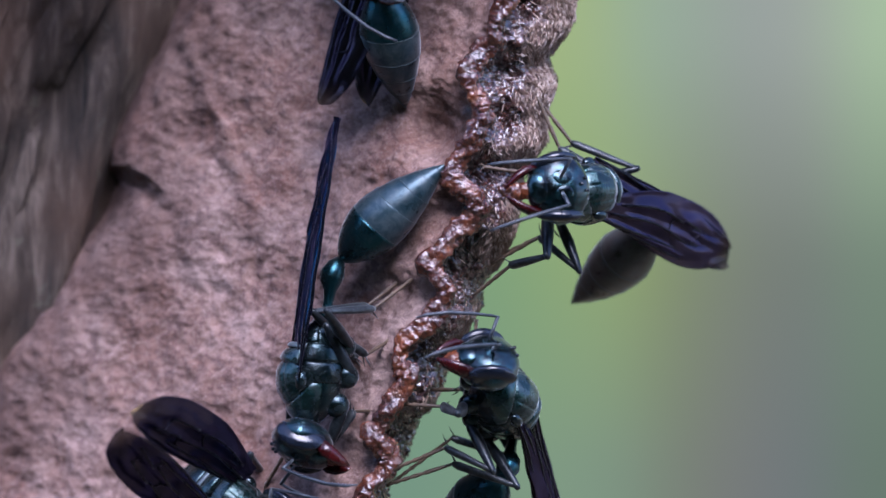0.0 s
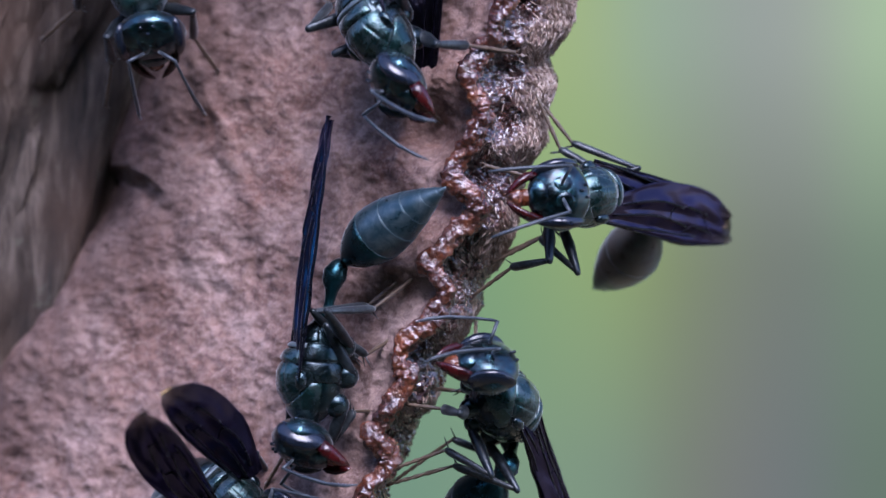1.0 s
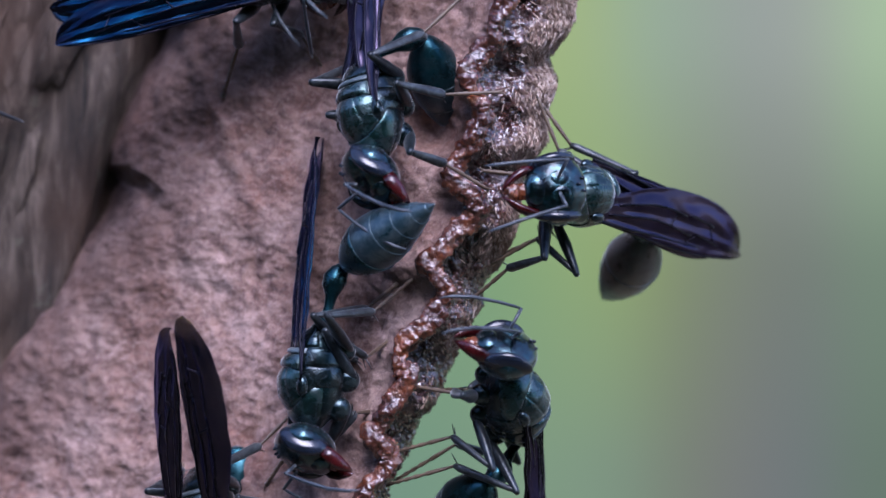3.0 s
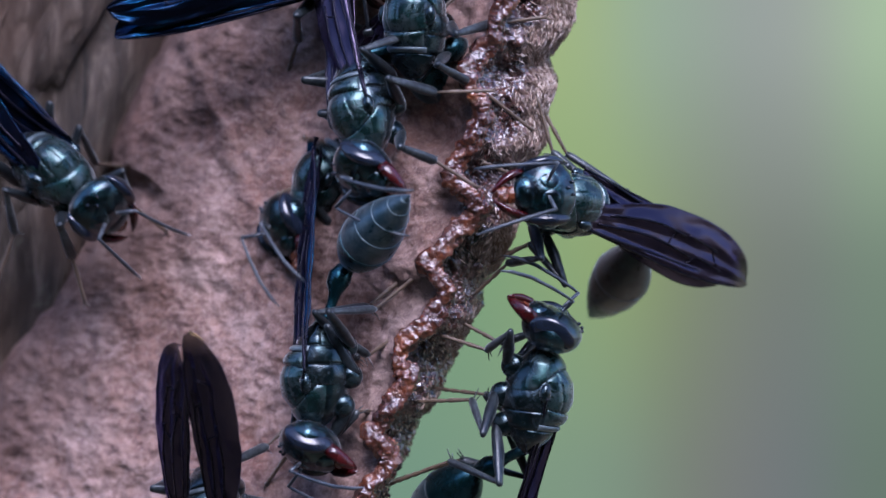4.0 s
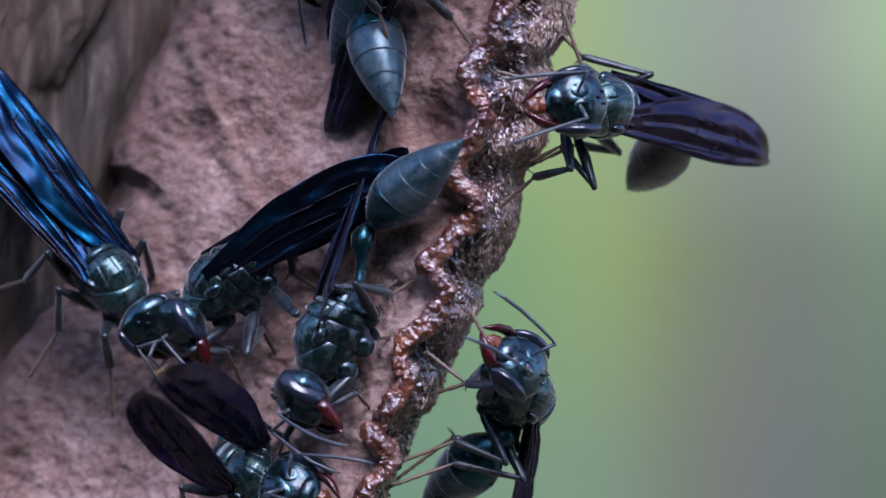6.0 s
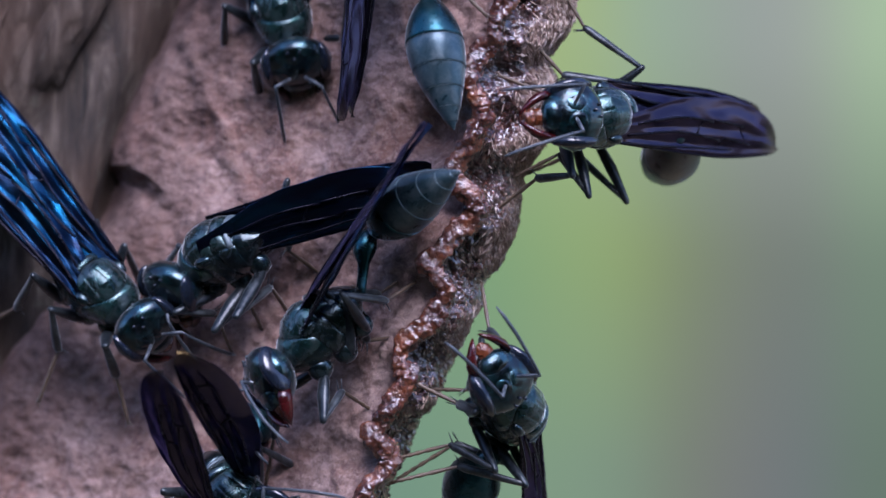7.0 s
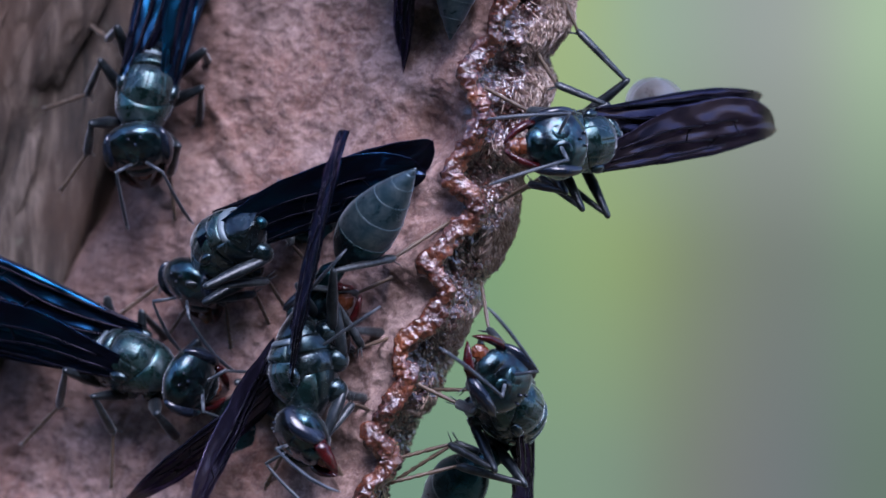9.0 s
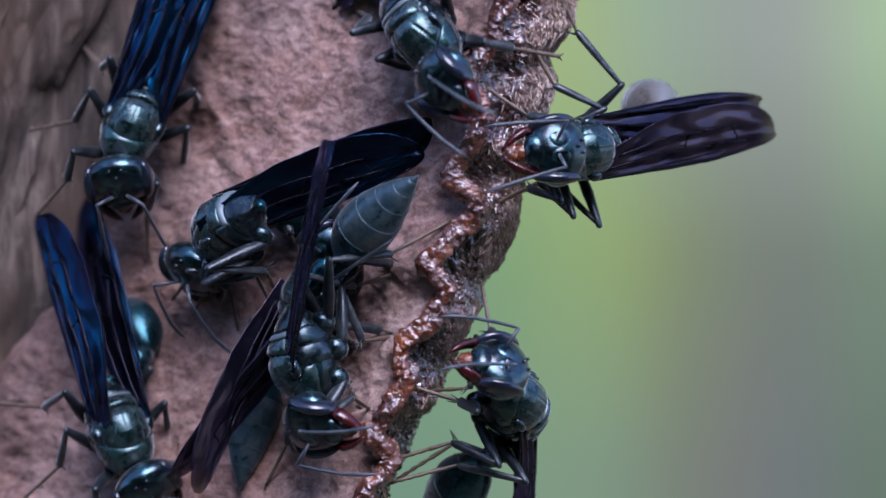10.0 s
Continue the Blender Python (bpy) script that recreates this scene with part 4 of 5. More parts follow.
    act(dark + "working on the lower rim", [
        (0.0, dict(T=(893, 712, 2), H=(838, 640, -4), U=(0.75, 0.3, 0.55), M=(-0.95, -0.05, 0.2), F=(-0.1, 0.75, 0.6), G=(895, 815, 4), A=(790, 960, 7),
                   L=(985, 1000, 6), R=(1010, 1000, 8), fl=(722, 716, 0), ml=(702, 828, 2), hl=(690, 857, 3), fr=(842, 590, 4), mr=(790, 690, 5), hr=(700, 850, 6))),
        (1.5, dict(T=(896, 720, 2), H=(836, 652, -4), L=(1015, 1000, 6), R=(1040, 1000, 8))),
        (2.5, dict(T=(896, 718, 2), H=(846, 650, -4), L=(965, 1000, 6), R=(990, 1000, 8))),
        (4.0, dict(T=(950, 705, 0), H=(965, 585, 0), U=(0.95, 0.05, 0.3), M=(-0.9, 0.4, 0.1), F=(0.35, 0.9, 0.25), G=(880, 815, 2), A=(720, 960, 3), L=(880, 1050, 3), R=(890, 1060, 6), fl=(800, 600, 0), fr=(825, 575, 4), ml=(770, 710, 1))),
        (4.5, dict(T=(945, 695, 0), H=(962, 590, 0), G=(880, 800, 2), A=(720, 920, 3), L=(800, 1050, 3), R=(812, 1060, 6), fl=(835, 535, 0))),
        (5.0, dict(T=(932, 684, 3), H=(904, 624, -5), U=(0.85, 0.15, 0.5), M=(-0.85, 0.5, 0.2), F=(0.35, 0.55, 0.75), G=(880, 780, 2), A=(740, 900, 4), L=(890, 1000, 3), R=(905, 1000, 6), fl=(775, 615, 0), ml=(775, 718, 1), hl=(730, 768, 2))),
        (5.5, dict(T=(928, 688, 3), H=(894, 628, -5), G=(880, 770, 2), A=(735, 890, 4), L=(885, 1000, 3), R=(900, 1000, 6), fl=(770, 610, 0), ml=(715, 810, 2), hl=(690, 855, 2))),
        (7.0, dict(T=(906, 724, 2), H=(848, 655, -3.5), U=(0.8, 0.1, 0.6), M=(-0.55, 0.8, 0.2), F=(0.3, 0.2, 0.95), G=(890, 790, 5), A=(830, 930, 12), L=(950, 1000, 3), R=(965, 1000, 6), fl=(780, 700, 0), fr=(852, 500, 4), ml=(710, 810, 2))),
        (7.5, dict(T=(904, 724, 2), H=(846, 655, -3.5), A=(800, 930, 10), L=(925, 1000, 3), R=(940, 1000, 6))),
        (8.5, dict(T=(904, 724, 2), H=(848, 656, -3.5), M=(-0.65, 0.72, 0.2), A=(770, 920, 8), L=(912, 1000, 3), R=(928, 1000, 6))),
        (9.5, dict(T=(905, 722, 2), H=(850, 654, -3.5), A=(770, 920, 8), L=(915, 1000, 3), R=(930, 1000, 6))),
        (10.0, dict(T=(910, 716, 2), H=(850, 645, -3.5), M=(-0.9, 0.1, 0.25), F=(0.1, 0.6, 0.8))),
    ])
    # Wasp on the inner face, head down, wings on edge.
    act(dark + "head down with raised teal gaster", [
        (0.0, dict(T=(553, 662, 0), H=(545, 785, 0), U=(-0.97, 0.08, 0.2), K=(0.2, 0.9, 0.4), N=(-0.96, -0.08, 0.16), M=(0.95, -0.25, 0.2), F=(-0.15, -0.9, 0.45), G=(598, 480, 1), A=(772, 277, -4),
                   L=(590, 195, 0), R=(597, 190, 2), hl=(742, 485, 2), hr=(742, 470, 4), ml=(700, 595, 3), mr=(690, 600, 5), fl=(660, 728, 2), fr=(470, 860, 6))),
        (0.5, dict(G=(613, 468, 1), A=(785, 310, -4), L=(610, 190, 0), R=(617, 190, 2))),
        (1.0, dict(G=(603, 480, 1), A=(772, 318, -4), L=(575, 205, 0), R=(582, 210, 2))),
        (1.5, dict(N=(-0.97, 0.0, 0.18), T=(550, 672, 0), H=(543, 790, 0), G=(593, 490, 1), A=(778, 340, -4), L=(563, 232, 0), R=(572, 232, 2))),
        (2.0, dict(T=(552, 672, 0), H=(545, 792, 0), G=(598, 490, 1), A=(778, 340, -4), L=(570, 230, 0), R=(578, 232, 2))),
        (2.5, dict(T=(552, 672, 0), H=(546, 792, 0), G=(598, 495, 1), A=(778, 350, -4), L=(562, 240, 0), R=(572, 240, 2))),
        (4.0, dict(T=(560, 666, 0), H=(560, 788, 0), G=(606, 500, 1), A=(705, 335, -4), L=(553, 245, 0), R=(562, 245, 2))),
        (4.5, dict(N=(-0.97, 0.0, 0.15), T=(554, 656, 0), H=(545, 775, 0), G=(613, 475, 1), A=(800, 290, -4), L=(630, 200, 0), R=(638, 205, 2))),
        (5.0, dict(T=(588, 608, 0), H=(572, 735, 0), G=(638, 435, 1), A=(805, 227, -4), L=(650, 170, 0), R=(658, 175, 2))),
        (5.5, dict(T=(594, 598, 0), H=(572, 712, 0), G=(646, 425, 1), A=(803, 210, -4), L=(655, 150, 0), R=(665, 150, 2))),
        (7.0, dict(N=(-0.9, 0.3, -0.12), T=(565, 582, 0), H=(492, 668, 0), M=(0.55, -0.8, 0.2), F=(-0.7, -0.5, 0.5), G=(653, 440, 1), A=(800, 285, -4), L=(745, 215, -7), R=(755, 220, -6), hl=(750, 490, 2))),
        (7.5, dict(N=(-0.95, 0.2, -0.04), T=(560, 640, 0), H=(535, 750, 0), M=(0.8, -0.6, 0.2), F=(-0.5, -0.75, 0.5), G=(633, 470, 1), A=(775, 250, -4), L=(690, 190, -7), R=(698, 195, -6), hl=(800, 390, 1))),
        (8.0, dict(T=(562, 635, 0), H=(535, 745, 0), G=(633, 465, 1), A=(798, 252, -4), L=(710, 195, -7), R=(720, 198, -6))),
        (8.5, dict(T=(556, 635, 0), H=(545, 745, 0), G=(618, 478, 1), A=(762, 278, -4), L=(672, 215, -7), R=(682, 220, -6))),
        (9.0, dict(N=(-0.97, 0.0, 0.06), T=(537, 650, 0), H=(562, 765, 0), G=(598, 482, 1), A=(715, 290, -4), L=(600, 228, -7), R=(608, 232, -6))),
        (9.5, dict(T=(537, 655, 0), H=(570, 765, 0), M=(0.95, -0.2, 0.2), F=(-0.3, -0.6, 0.7), G=(588, 485, 1), A=(720, 310, -4), L=(574, 248, -7), R=(584, 252, -6))),
        (10.0, dict(T=(537, 635, 0), H=(568, 735, 0), M=(0.95, -0.05, 0.2), G=(580, 480, 1), A=(720, 303, -4), L=(572, 250, -7), R=(582, 252, -6))),
    ], blue=True, wings=(1.5, 1.02, 1))
    # Wasp that climbs about at the top of the rim.
    act(dark + "turning about on the upper rim", [
        (0.0, dict(T=(640, -170, -1), H=(670, -80, -2), U=(-0.75, 0.1, 0.65), M=(0.8, -0.5, 0.3), F=(-0.1, -0.8, 0.6), G=(650, -290, 1), A=(720, -420, 2), L=(520, -420, 0), R=(560, -440, 2))),
        (0.3, dict(T=(650, -130, -1), H=(690, -40, -2), G=(600, -200, 1), A=(700, -320, 2), L=(430, 20, -2), R=(450, -100, 2))),
        (0.5, dict(T=(680, -105, -1), H=(715, -10, -2), G=(640, -210, 1), A=(700, -300, 2), L=(430, 60, -2), R=(450, -150, 2))),
        (1.0, dict(T=(665, 50, -1), H=(732, 135, -2), U=(-0.75, 0.1, 0.65), G=(680, -60, 1), A=(800, -180, 2), L=(600, -250, 0), R=(640, -250, 2))),
        (1.5, dict(T=(670, 95, -1), H=(705, 200, -2), G=(700, -50, 1), A=(820, -150, 2), L=(640, -250, 0), R=(670, -250, 2))),
        (2.0, dict(T=(705, 105, -1), H=(735, 215, -2), G=(720, -50, 1), A=(840, -150, 2), L=(680, -250, 0), R=(700, -250, 2))),
        (2.5, dict(T=(665, 180, -1), H=(690, 285, -2), G=(720, 50, 1), A=(800, 210, 4), L=(690, -200, 0), R=(710, -200, 2))),
        (4.0, dict(T=(640, 190, -1), H=(655, 270, -2), M=(0.9, -0.3, 0.3), F=(-0.2, -0.7, 0.7), G=(720, 80, 1), A=(800, 210, 4), L=(560, -150, 0), R=(590, -150, 2))),
        (4.5, dict(T=(610, 70, -1), H=(650, 115, -4), M=(0.95, -0.15, 0.3), F=(-0.2, 0.0, 0.95), G=(560, -20, 1), A=(640, -160, 4), L=(540, 190, 3), R=(600, 180, 4))),
        (5.5, dict(T=(640, -120, -1), H=(690, -190, -2), G=(610, -40, 1), A=(560, 150, 4), L=(530, 80, 0), R=(570, 210, 2))),
        (9.0, dict(T=(700, -200, -1), H=(740, -120, -2), G=(680, -300, 1), A=(700, -400, 4), L=(640, -560, 0), R=(660, -560, 2))),
        (9.5, dict(T=(720, -60, -1), H=(780, 10, -2), L=(640, -400, 0), R=(660, -400, 2))),
        (10.0, dict(T=(745, 55, -1), H=(800, 120, -2), U=(-0.6, 0.0, 0.8), M=(0.75, -0.6, 0.2), F=(-0.3, -0.6, 0.8), G=(720, -80, 1), A=(700, -250, 4), L=(610, -150, 0), R=(640, -200, 2))),
    ])
    act(dark + "head up on the upper rim", [
        (0.0, dict(T=(740, -190, 1), H=(760, -300, 1), U=(-0.5, 0.1, 0.8), M=(0.8, 0.5, 0.2), F=(-0.3, 0.7, 0.6), G=(720, -80, 1), A=(706, 200, 2), L=(560, 215, 2), R=(640, 205, 4))),
        (0.5, dict(T=(750, -190, 1), H=(770, -300, 1), G=(725, -90, 2), A=(712, 160, 3), L=(685, 240, -5), R=(738, 200, -5))),
        (1.0, dict(T=(760, -180, 2), H=(780, -290, 2), G=(760, -80, 4), A=(745, 160, 5), L=(692, 268, 5), R=(742, 205, 5))),
        (1.5, dict(T=(790, -230, 2), H=(810, -340, 2), G=(790, -130, 4), A=(770, 100, 5), L=(715, 150, 5), R=(760, 150, 5))),
        (2.5, dict(T=(820, -300, 2), H=(840, -410, 2), G=(800, -180, 4), A=(790, 40, 5), L=(730, 60, 5), R=(770, 60, 5))),
        (4.0, dict(T=(735, 40, 0), H=(740, -70, 0), G=(790, 100, 2), A=(820, 220, 4), L=(545, 175, 3), R=(600, 160, 5))),
        (4.5, dict(T=(745, 25, 0), H=(750, -80, 0), G=(790, 100, 3), A=(760, 220, 4), L=(545, 185, 3), R=(640, 160, 5))),
        (5.0, dict(T=(690, 10, 0), H=(740, -80, 0), G=(760, 80, 3), A=(800, 180, 4), L=(520, 150, 3), R=(570, 180, 5))),
        (5.5, dict(T=(730, -70, 0), H=(770, -160, 0), G=(690, 20, 3), A=(650, 190, 4), L=(565, 215, 3), R=(590, 190, 5))),
        (7.0, dict(T=(690, -180, 0), H=(710, -290, 0), U=(-0.9, -0.1, 0.4), G=(700, -70, 0), A=(782, 230, -5), L=(595, 260, 0), R=(610, 255, 3))),
        (7.5, dict(T=(690, -160, 0), H=(710, -270, 0), G=(715, -60, 0), A=(770, 205, -5), L=(585, 180, 0), R=(600, 175, 3))),
        (8.0, dict(T=(700, -180, 0), H=(720, -280, 0), G=(730, -90, 0), A=(740, 170, -5), L=(560, 130, 0), R=(630, 130, 3))),
        (8.5, dict(T=(720, -200, 0), H=(740, -300, 0), G=(750, -110, 0), A=(758, 145, -5), L=(565, 172, 0), R=(680, 162, 3))),
        (9.0, dict(T=(750, -230, 0), H=(780, -330, 0), G=(770, -150, 0), A=(768, 107, 1), L=(590, 60, 0), R=(708, 135, 3))),
        (9.5, dict(T=(760, -250, 0), H=(800, -350, 0), G=(800, -180, 0), A=(808, 75, 1), L=(580, 65, 0), R=(755, 110, 3))),
        (10.0, dict(T=(800, -300, 0), H=(840, -390, 0), G=(840, -230, 0), A=(850, 0, 1), L=(590, 20, 0), R=(760, 20, 3))),
    ])
    # Wasp at the foot of the inner sheet.
    act(dark + "spread low on the inner sheet", [
        (0.0, dict(T=(400, 890, 3), H=(480, 950, 2), U=(0.1, 0.35, 0.9), M=(0.8, -0.4, 0.3), F=(0.3, 0.2, 0.9), N=(0.1, -0.25, 0.9), G=(345, 868, 6), A=(258, 852, 9), R=(215, 768, -6), L=(240, 732, -6))),
        (0.5, dict(R=(218, 765, -6), L=(248, 728, -6))),
        (1.0, dict(T=(405, 885, 3), R=(255, 738, -6), L=(292, 700, -6))),
        (1.5, dict(T=(370, 940, 3), H=(400, 1040, 2), U=(-0.6, 0.1, 0.75), N=(-0.78, -0.1, 0.55), G=(385, 860, 6), A=(430, 740, 8), R=(300, 630, -6), L=(325, 622, -6))),
        (2.0, dict(A=(430, 750, 8), R=(298, 625, -6), L=(325, 608, -6))),
        (2.5, dict(T=(365, 920, 3), H=(395, 1030, 2), N=(-0.75, -0.1, 0.6), A=(415, 695, 8), R=(282, 585, -6), L=(308, 568, -6))),
        (4.0, dict(T=(375, 920, 3), N=(-0.6, -0.2, 0.7), A=(425, 705, 8), R=(310, 612, -6), L=(335, 592, -6))),
        (4.5, dict(T=(395, 838, 3), H=(475, 855, 1), U=(0.1, 0.3, 0.9), M=(0.9, -0.3, 0.2), N=(0.1, -0.25, 0.9), G=(330, 840, 6), A=(238, 838, 9), R=(208, 788, -6), L=(222, 750, -6))),
        (5.0, dict(T=(440, 810, 3), H=(525, 818, 1), G=(370, 835, 6), A=(268, 858, 9), R=(198, 838, -6), L=(212, 798, -6))),
        (5.5, dict(T=(450, 825, 3), H=(535, 850, 1), G=(385, 815, 6), A=(300, 785, 9), R=(235, 725, -6), L=(262, 690, -6))),
        (7.0, dict(T=(410, 875, 3), H=(465, 935, 1), U=(-0.3, 0.25, 0.9), N=(-0.3, -0.3, 0.85), G=(420, 790, 6), A=(415, 700, 8), R=(282, 662, -6), L=(318, 630, -6))),
        (7.5, dict(T=(410, 858, 3), H=(445, 940, 1), G=(420, 770, 6), A=(430, 700, 9), R=(325, 620, -6), L=(352, 600, -6))),
        (8.0, dict(T=(412, 825, 5), H=(490, 845, 4), U=(0.1, 0.3, 0.9), G=(330, 790, 6), A=(290, 750, 14), R=(240, 790, -6), L=(290, 730, -6))),
        (8.5, dict(T=(405, 795, 6), H=(485, 785, 5), M=(0.9, -0.1, 0.2), G=(340, 790, 6), A=(240, 830, 10), R=(150, 860, -6), L=(190, 800, -6))),
        (9.0, dict(T=(530, 650, 4), H=(570, 570, 4), U=(-0.7, 0.3, 0.6), N=(0.6, -0.55, 0.6), M=(0.7, 0.5, 0.2), G=(470, 720, 6), A=(395, 895, 8), R=(225, 890, 1), L=(340, 920, -2))),
        (9.5, dict(T=(550, 595, 4), H=(585, 515, 4), G=(505, 690, 6), A=(365, 915, 7), R=(240, 890, 1), L=(345, 912, -2))),
        (10.0, dict(T=(555, 535, 4), H=(590, 455, 4), G=(510, 625, 6), A=(398, 885, 5.5), R=(272, 885, 1), L=(335, 905, -2))),
    ], wings=(1.15, 0.9, 1), bowed=True)
    # Wasp behind the raised gaster, wings towards the rim.
    act(dark + "lying along the inner sheet, face down", [
        (0.0, dict(fl=(620, -300, 7), fr=(500, -300, 8), ml=(640, -400, 7), mr=(480, -400, 8), hl=(650, -480, 7), hr=(480, -500, 8), T=(560, -420, 6), H=(560, -300, 6), U=(-0.6, 0.6, 0.5), N=(-0.2, -0.12, 0.97), M=(0.5, -0.8, 0.2), F=(-0.6, -0.5, 0.6), G=(580, -520, 7), A=(600, -700, 7), L=(590, -840, 6), R=(600, -840, 8))),
        (2.5, dict(fl=(640, -200, 7), fr=(510, -210, 8), ml=(660, -300, 7), mr=(500, -310, 8), hl=(670, -390, 7), hr=(500, -410, 8), T=(580, -330, 6), H=(570, -220, 6), G=(600, -430, 7), A=(640, -600, 7), L=(650, -740, 6), R=(660, -740, 8))),
        (4.0, dict(fl=(600, 450, 7), fr=(500, 440, 8), ml=(640, 390, 7), mr=(500, 340, 8), hl=(660, 320, 7), hr=(560, 250, 7), T=(585, 312, 9), H=(532, 385, 9), G=(670, 220, 9), A=(740, 160, 9), L=(700, 60, 9), R=(720, 70, 9))),
        (4.5, dict(fl=(405, 660, 8), fr=(300, 560, 10), ml=(500, 590, 7), mr=(360, 480, 9), hl=(580, 520, 7), hr=(590, 470, 7), N=(0.1, -0.4, 0.9), T=(445, 435, 6), H=(405, 525, 5), G=(520, 400, 7), A=(700, 330, 7), L=(782, 238, 0), R=(780, 210, 0))),
        (5.0, dict(fl=(440, 715, 7), fr=(295, 745, 10), ml=(500, 650, 7), mr=(320, 640, 10), hl=(560, 580, 7), hr=(590, 540, 7), N=(0.0, 0.0, 1.0), T=(385, 555, 6), H=(340, 630, 5), M=(0.7, -0.7, 0.2), G=(470, 480, 7), A=(650, 360, 7), L=(742, 280, 1), R=(738, 252, 1))),
        (5.5, dict(N=(0.0, -0.28, 0.96), T=(400, 525, 4.5), H=(345, 590, 5), G=(470, 460, 7), A=(650, 350, 7), L=(746, 265, 1), R=(740, 236, 1))),
        (7.0, dict(fl=(400, 600, 8), fr=(205, 550, 11), ml=(455, 565, 8), mr=(270, 590, 11), hl=(505, 545, 7), hr=(560, 480, 7), T=(392, 444, 4.5), H=(322, 484, 7), M=(0.4, -0.6, -0.7), F=(-0.6, -0.5, 0.6), N=(-0.1, -0.48, 0.86), G=(490, 410, 8), A=(700, 345, 9), L=(800, 320, 1), R=(800, 288, 1))),
        (8.0, dict(T=(396, 434, 4.5), H=(322, 474, 7), G=(490, 405, 8), A=(700, 345, 9), L=(802, 315, 1), R=(800, 282, 1))),
        (8.5, dict(T=(398, 434, 4.5), H=(330, 482, 8), L=(802, 308, 1), R=(800, 274, 1))),
        (9.0, dict(fl=(405, 590, 8), fr=(215, 555, 11), ml=(470, 560, 8), mr=(300, 590, 11), T=(405, 432, 4.5), H=(350, 488, 9), L=(800, 285, 1), R=(795, 248, 1))),
        (9.5, dict(T=(405, 422, 4.5), H=(352, 478, 9), L=(804, 268, 1), R=(802, 230, 1))),
        (10.0, dict(fl=(415, 555, 8), fr=(305, 530, 10), ml=(470, 520, 8), mr=(340, 560, 10), T=(405, 403, 4.5), H=(352, 460, 9), L=(808, 245, 1), R=(806, 203, 1))),
    ], blue=True, wings=(1.3, 0.92, 1), pulp=True)
    # Wasp that comes in over the bark.
    act(dark + "coming across the bark", [
        (0.0, dict(T=(-420, -100, 10), H=(-330, -60, 8), U=(0.3, 0.35, 0.9), N=(-0.5, -0.45, 0.75), M=(0.4, -0.4, -0.8), F=(0.6, -0.6, 0.4), G=(-500, -170, 12), A=(-620, -260, 13), L=(-700, -400, 11), R=(-740, -340, 11))),
        (2.7, dict(T=(-260, 60, 10), H=(-180, 120, 8), G=(-340, -10, 12), A=(-460, -130, 13), L=(-470, -260, 11), R=(-520, -220, 11))),
        (4.0, dict(T=(90, 300, 9), H=(165, 355, 7), G=(-10, 220, 11), A=(-120, 100, 12), L=(-150, 10, 10), R=(-200, 60, 10))),
        (4.5, dict(T=(200, 450, 8), H=(248, 522, 6), G=(120, 370, 11), A=(20, 230, 12), L=(-20, 70, 9), R=(-90, 140, 9))),
        (5.0, dict(T=(190, 455, 8), H=(255, 530, 6), G=(120, 370, 11), A=(20, 230, 12), L=(-40, 70, 9), R=(-90, 150, 9))),
        (5.5, dict(N=(0.3, 0.36, 0.88), T=(200, 485, 8), H=(258, 562, 6), G=(120, 390, 11), A=(0, 240, 12), L=(-60, 70, 9), R=(-120, 160, 9))),
        (7.0, dict(N=(0.3, 0.12, 0.92), T=(170, 510, 8), H=(250, 572, 6), G=(90, 430, 11), A=(-40, 300, 12), L=(-60, 120, 9), R=(-130, 200, 9))),
        (7.5, dict(N=(0.1, -0.4, 0.9), T=(205, 630, 8), H=(290, 645, 6), U=(0.2, 0.4, 0.9), M=(0.5, -0.2, -0.8), F=(0.8, -0.3, 0.4), G=(110, 590, 11), A=(-40, 540, 12), L=(-180, 440, 9), R=(-190, 560, 9))),
        (8.5, dict(T=(200, 628, 8), H=(295, 645, 6), L=(-180, 455, 9), R=(-190, 575, 9))),
        (9.0, dict(T=(228, 640, 8), H=(330, 675, 6), L=(-160, 420, 9), R=(-180, 560, 9))),
        (9.5, dict(N=(0.3, 0.42, 0.86), T=(238, 655, 8), H=(300, 725, 6), U=(0.25, 0.3, 0.92), M=(0.3, -0.4, -0.8), F=(0.5, -0.7, 0.4), G=(150, 570, 11), A=(20, 450, 12), L=(-50, 300, 9), R=(-130, 400, 9))),
        (10.0, dict(N=(-0.6, -0.35, 0.75), T=(210, 760, 8), H=(245, 850, 6), G=(215, 660, 11), A=(200, 485, 12), L=(152, 345, 9), R=(68, 378, 9))),
    ], blue=True, wings=(1.3, 0.95, 1))
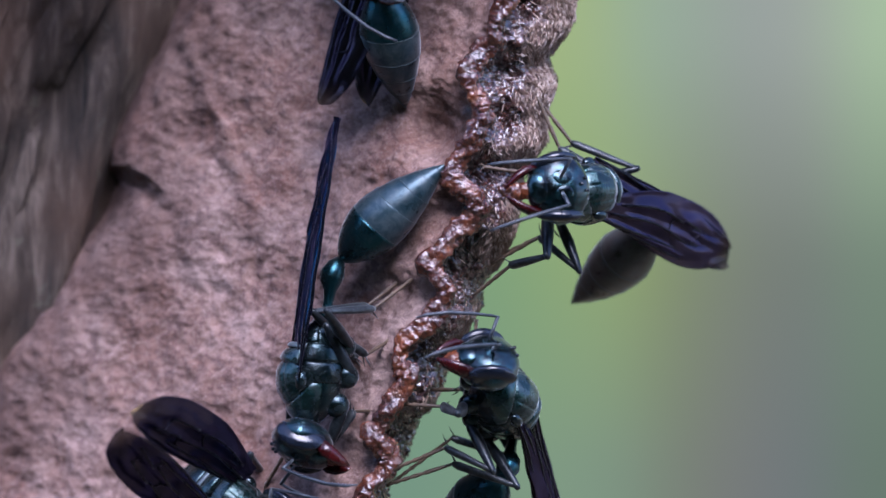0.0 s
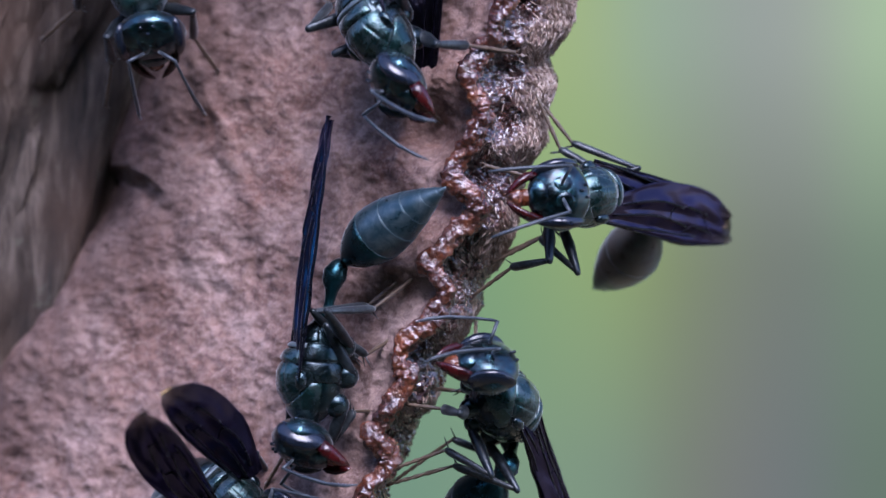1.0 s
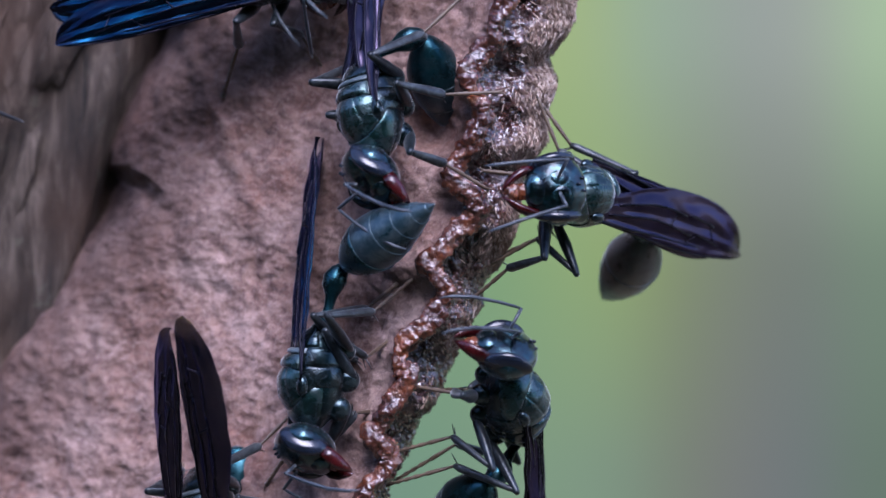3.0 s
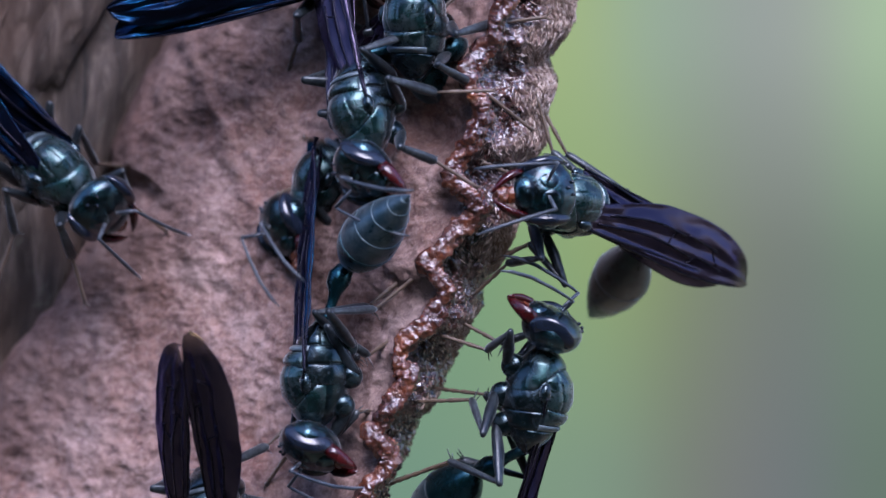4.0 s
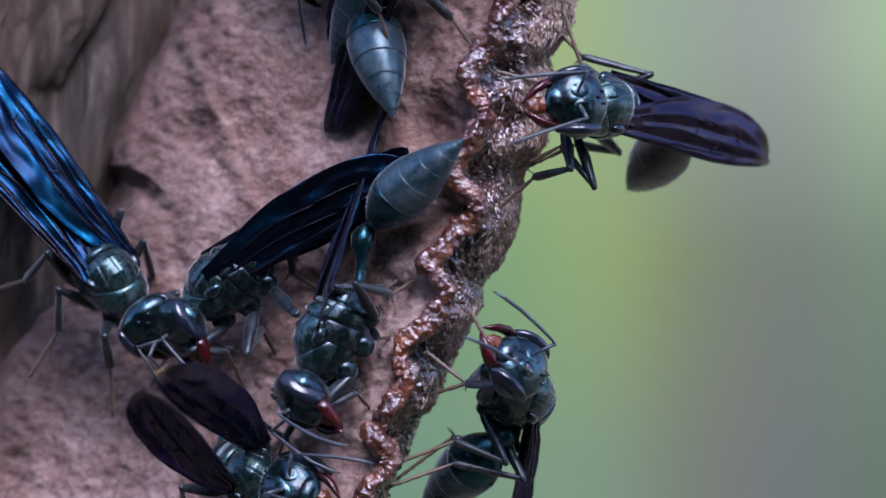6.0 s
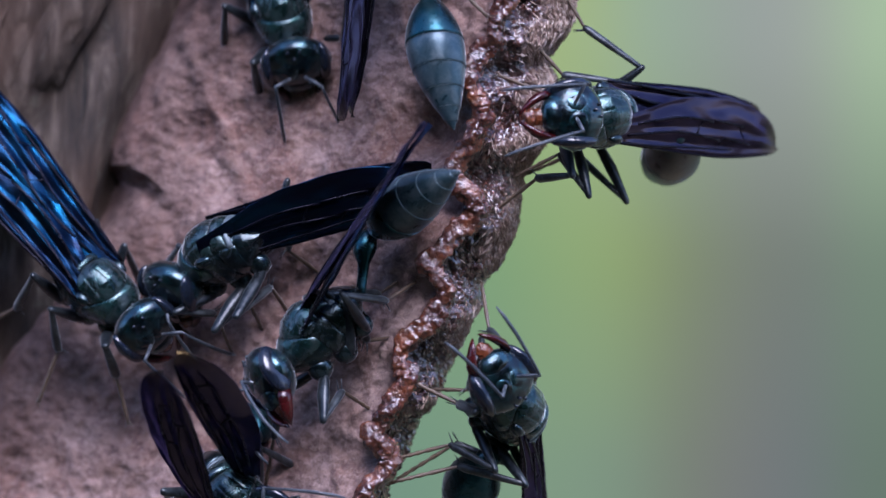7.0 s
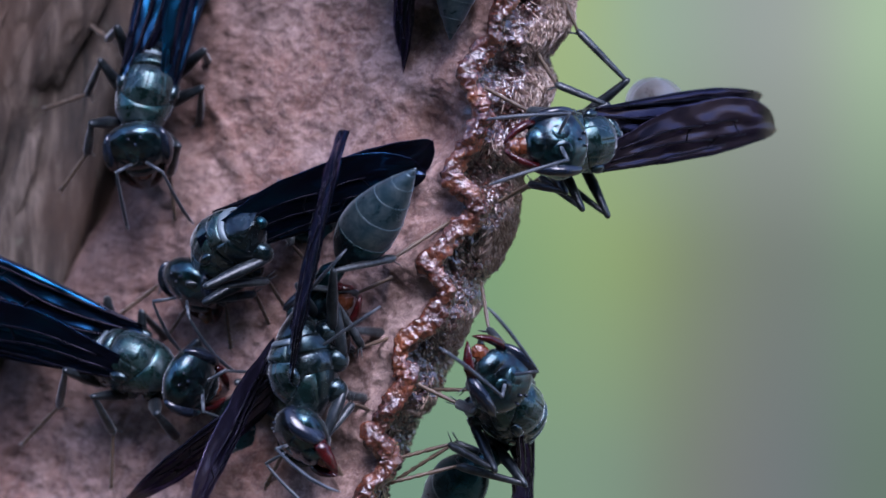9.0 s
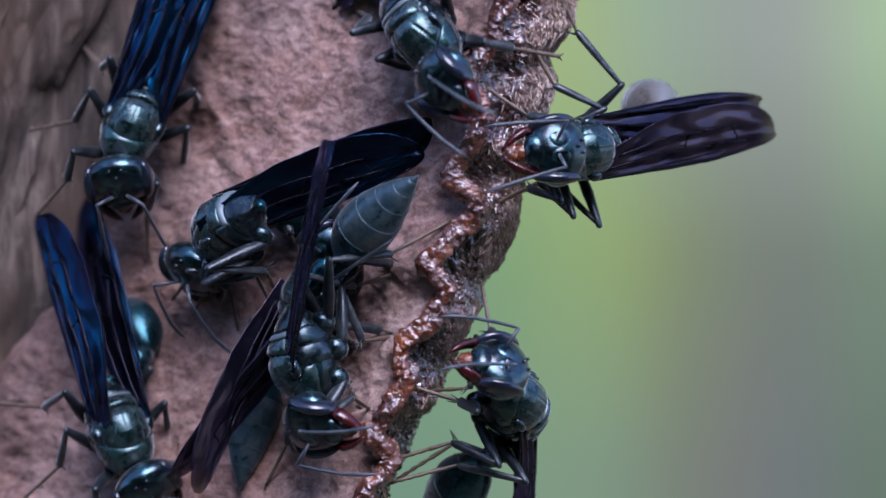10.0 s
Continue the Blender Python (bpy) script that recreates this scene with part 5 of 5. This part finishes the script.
    act(dark + "walking over the upper bark", [
        (0.0, dict(T=(120, -260, 8), H=(150, -170, 7), U=(0.1, 0.2, 0.95), M=(0.1, -0.6, -0.8), F=(0.1, -0.8, 0.5), G=(100, -360, 9), A=(60, -500, 10), L=(90, -680, 8), R=(10, -680, 8))),
        (0.8, dict(T=(210, -80, 8), H=(235, 5, 7), G=(180, -160, 9), A=(150, -300, 10), L=(170, -480, 8), R=(100, -480, 8))),
        (1.0, dict(T=(235, -45, 8), H=(262, 35, 7), G=(200, -100, 9), A=(180, -240, 10), L=(200, -420, 8), R=(120, -420, 8))),
        (1.5, dict(T=(310, -50, 7), H=(390, -70, 6), G=(210, -40, 9), A=(90, -20, 10), L=(-80, -60, 8), R=(-80, -10, 8))),
        (2.0, dict(T=(400, -60, 6), H=(500, -90, 5), G=(300, -40, 8), A=(180, -30, 9), L=(-14, 0, 7), R=(0, 45, 5))),
        (2.5, dict(T=(440, -50, 5), H=(540, -80, 4), G=(340, -30, 8), A=(220, -20, 9), L=(18, 28, 6), R=(40, 78, 4))),
        (4.0, dict(T=(590, -60, 5), H=(690, -90, 4), G=(490, -40, 8), A=(370, -30, 9), L=(190, 20, 6), R=(200, 60, 4))),
        (4.5, dict(T=(690, -120, 5), H=(790, -170, 4), G=(600, -80, 8), A=(490, -40, 9), L=(325, 40, 6), R=(345, 75, 4))),
        (5.5, dict(T=(600, -200, 7), H=(600, -100, 6), G=(610, -300, 9), A=(620, -450, 10), L=(580, -600, 8), R=(540, -600, 8))),
        (6.5, dict(T=(520, -130, 10), H=(530, -20, 9), G=(500, -240, 11), A=(480, -400, 12), L=(470, -540, 10), R=(420, -540, 10))),
        (7.0, dict(N=(0.0, 0.42, 0.9), T=(492, 8, 11), H=(524, 92, 9), G=(460, -80, 13), A=(420, -220, 14), L=(420, -380, 11), R=(370, -370, 11))),
        (7.5, dict(T=(475, 165, 11), H=(500, 260, 9), G=(440, 60, 13), A=(410, -90, 14), L=(415, -230, 11), R=(355, -220, 11))),
        (8.0, dict(T=(415, 180, 11), H=(420, 275, 9), G=(405, 80, 13), A=(395, -80, 14), L=(410, -220, 11), R=(350, -220, 11))),
        (8.5, dict(T=(312, 195, 11), H=(300, 285, 9), G=(325, 90, 13), A=(335, -60, 14), L=(370, -200, 11), R=(300, -200, 11))),
        (9.0, dict(N=(0.5, -0.25, 0.8), T=(262, 155, 11), H=(240, 235, 9), G=(300, 50, 13), A=(340, -80, 14), L=(400, -220, 11), R=(320, -240, 11))),
        (9.5, dict(T=(255, 165, 11), H=(225, 245, 9), G=(295, 60, 13), A=(350, -80, 14), L=(420, -200, 11), R=(340, -230, 11))),
        (10.0, dict(N=(0.1, 0.4, 0.9), T=(238, 215, 11), H=(205, 295, 9), G=(280, 110, 13), A=(340, -30, 14), L=(410, -150, 11), R=(330, -180, 11))),
    ], blue=True)
    # Wasp that only lifts its wings over the lower edge.
    act(dark + "crossing below with blue-sheened wings", [
        (0.0, dict(T=(20, 1500, 6), H=(10, 1620, 6), U=(0, 0.3, 0.95), N=(0.0, 0.45, 0.9), M=(0, -0.6, -0.8), F=(0, -0.8, 0.5), G=(25, 1390, 8), A=(30, 1230, 9), L=(80, 1060, 5), R=(0, 1080, 5))),
        (7.5, dict(T=(20, 1420, 6), H=(10, 1540, 6), G=(25, 1310, 8), A=(30, 1150, 9), L=(80, 980, 5), R=(0, 1000, 5))),
        (8.0, dict(T=(60, 1270, 6), H=(50, 1390, 6), G=(65, 1160, 8), A=(70, 1000, 9), L=(108, 828, 0), R=(42, 866, 0))),
        (8.5, dict(T=(320, 1240, 0), H=(320, 1360, 0), G=(320, 1130, 3), A=(320, 980, 4), L=(345, 788, -3), R=(285, 785, -3))),
        (9.0, dict(T=(420, 1400, 6), H=(430, 1520, 6), G=(420, 1290, 8), A=(420, 1140, 9), L=(440, 950, 5), R=(380, 950, 5))),
        (10.0, dict(T=(480, 1500, 6), H=(490, 1620, 6), G=(480, 1390, 8), A=(480, 1240, 9), L=(500, 1050, 5), R=(440, 1050, 5))),
    ], blue=True, wings=(1.4, 1.02, 1))


motions()
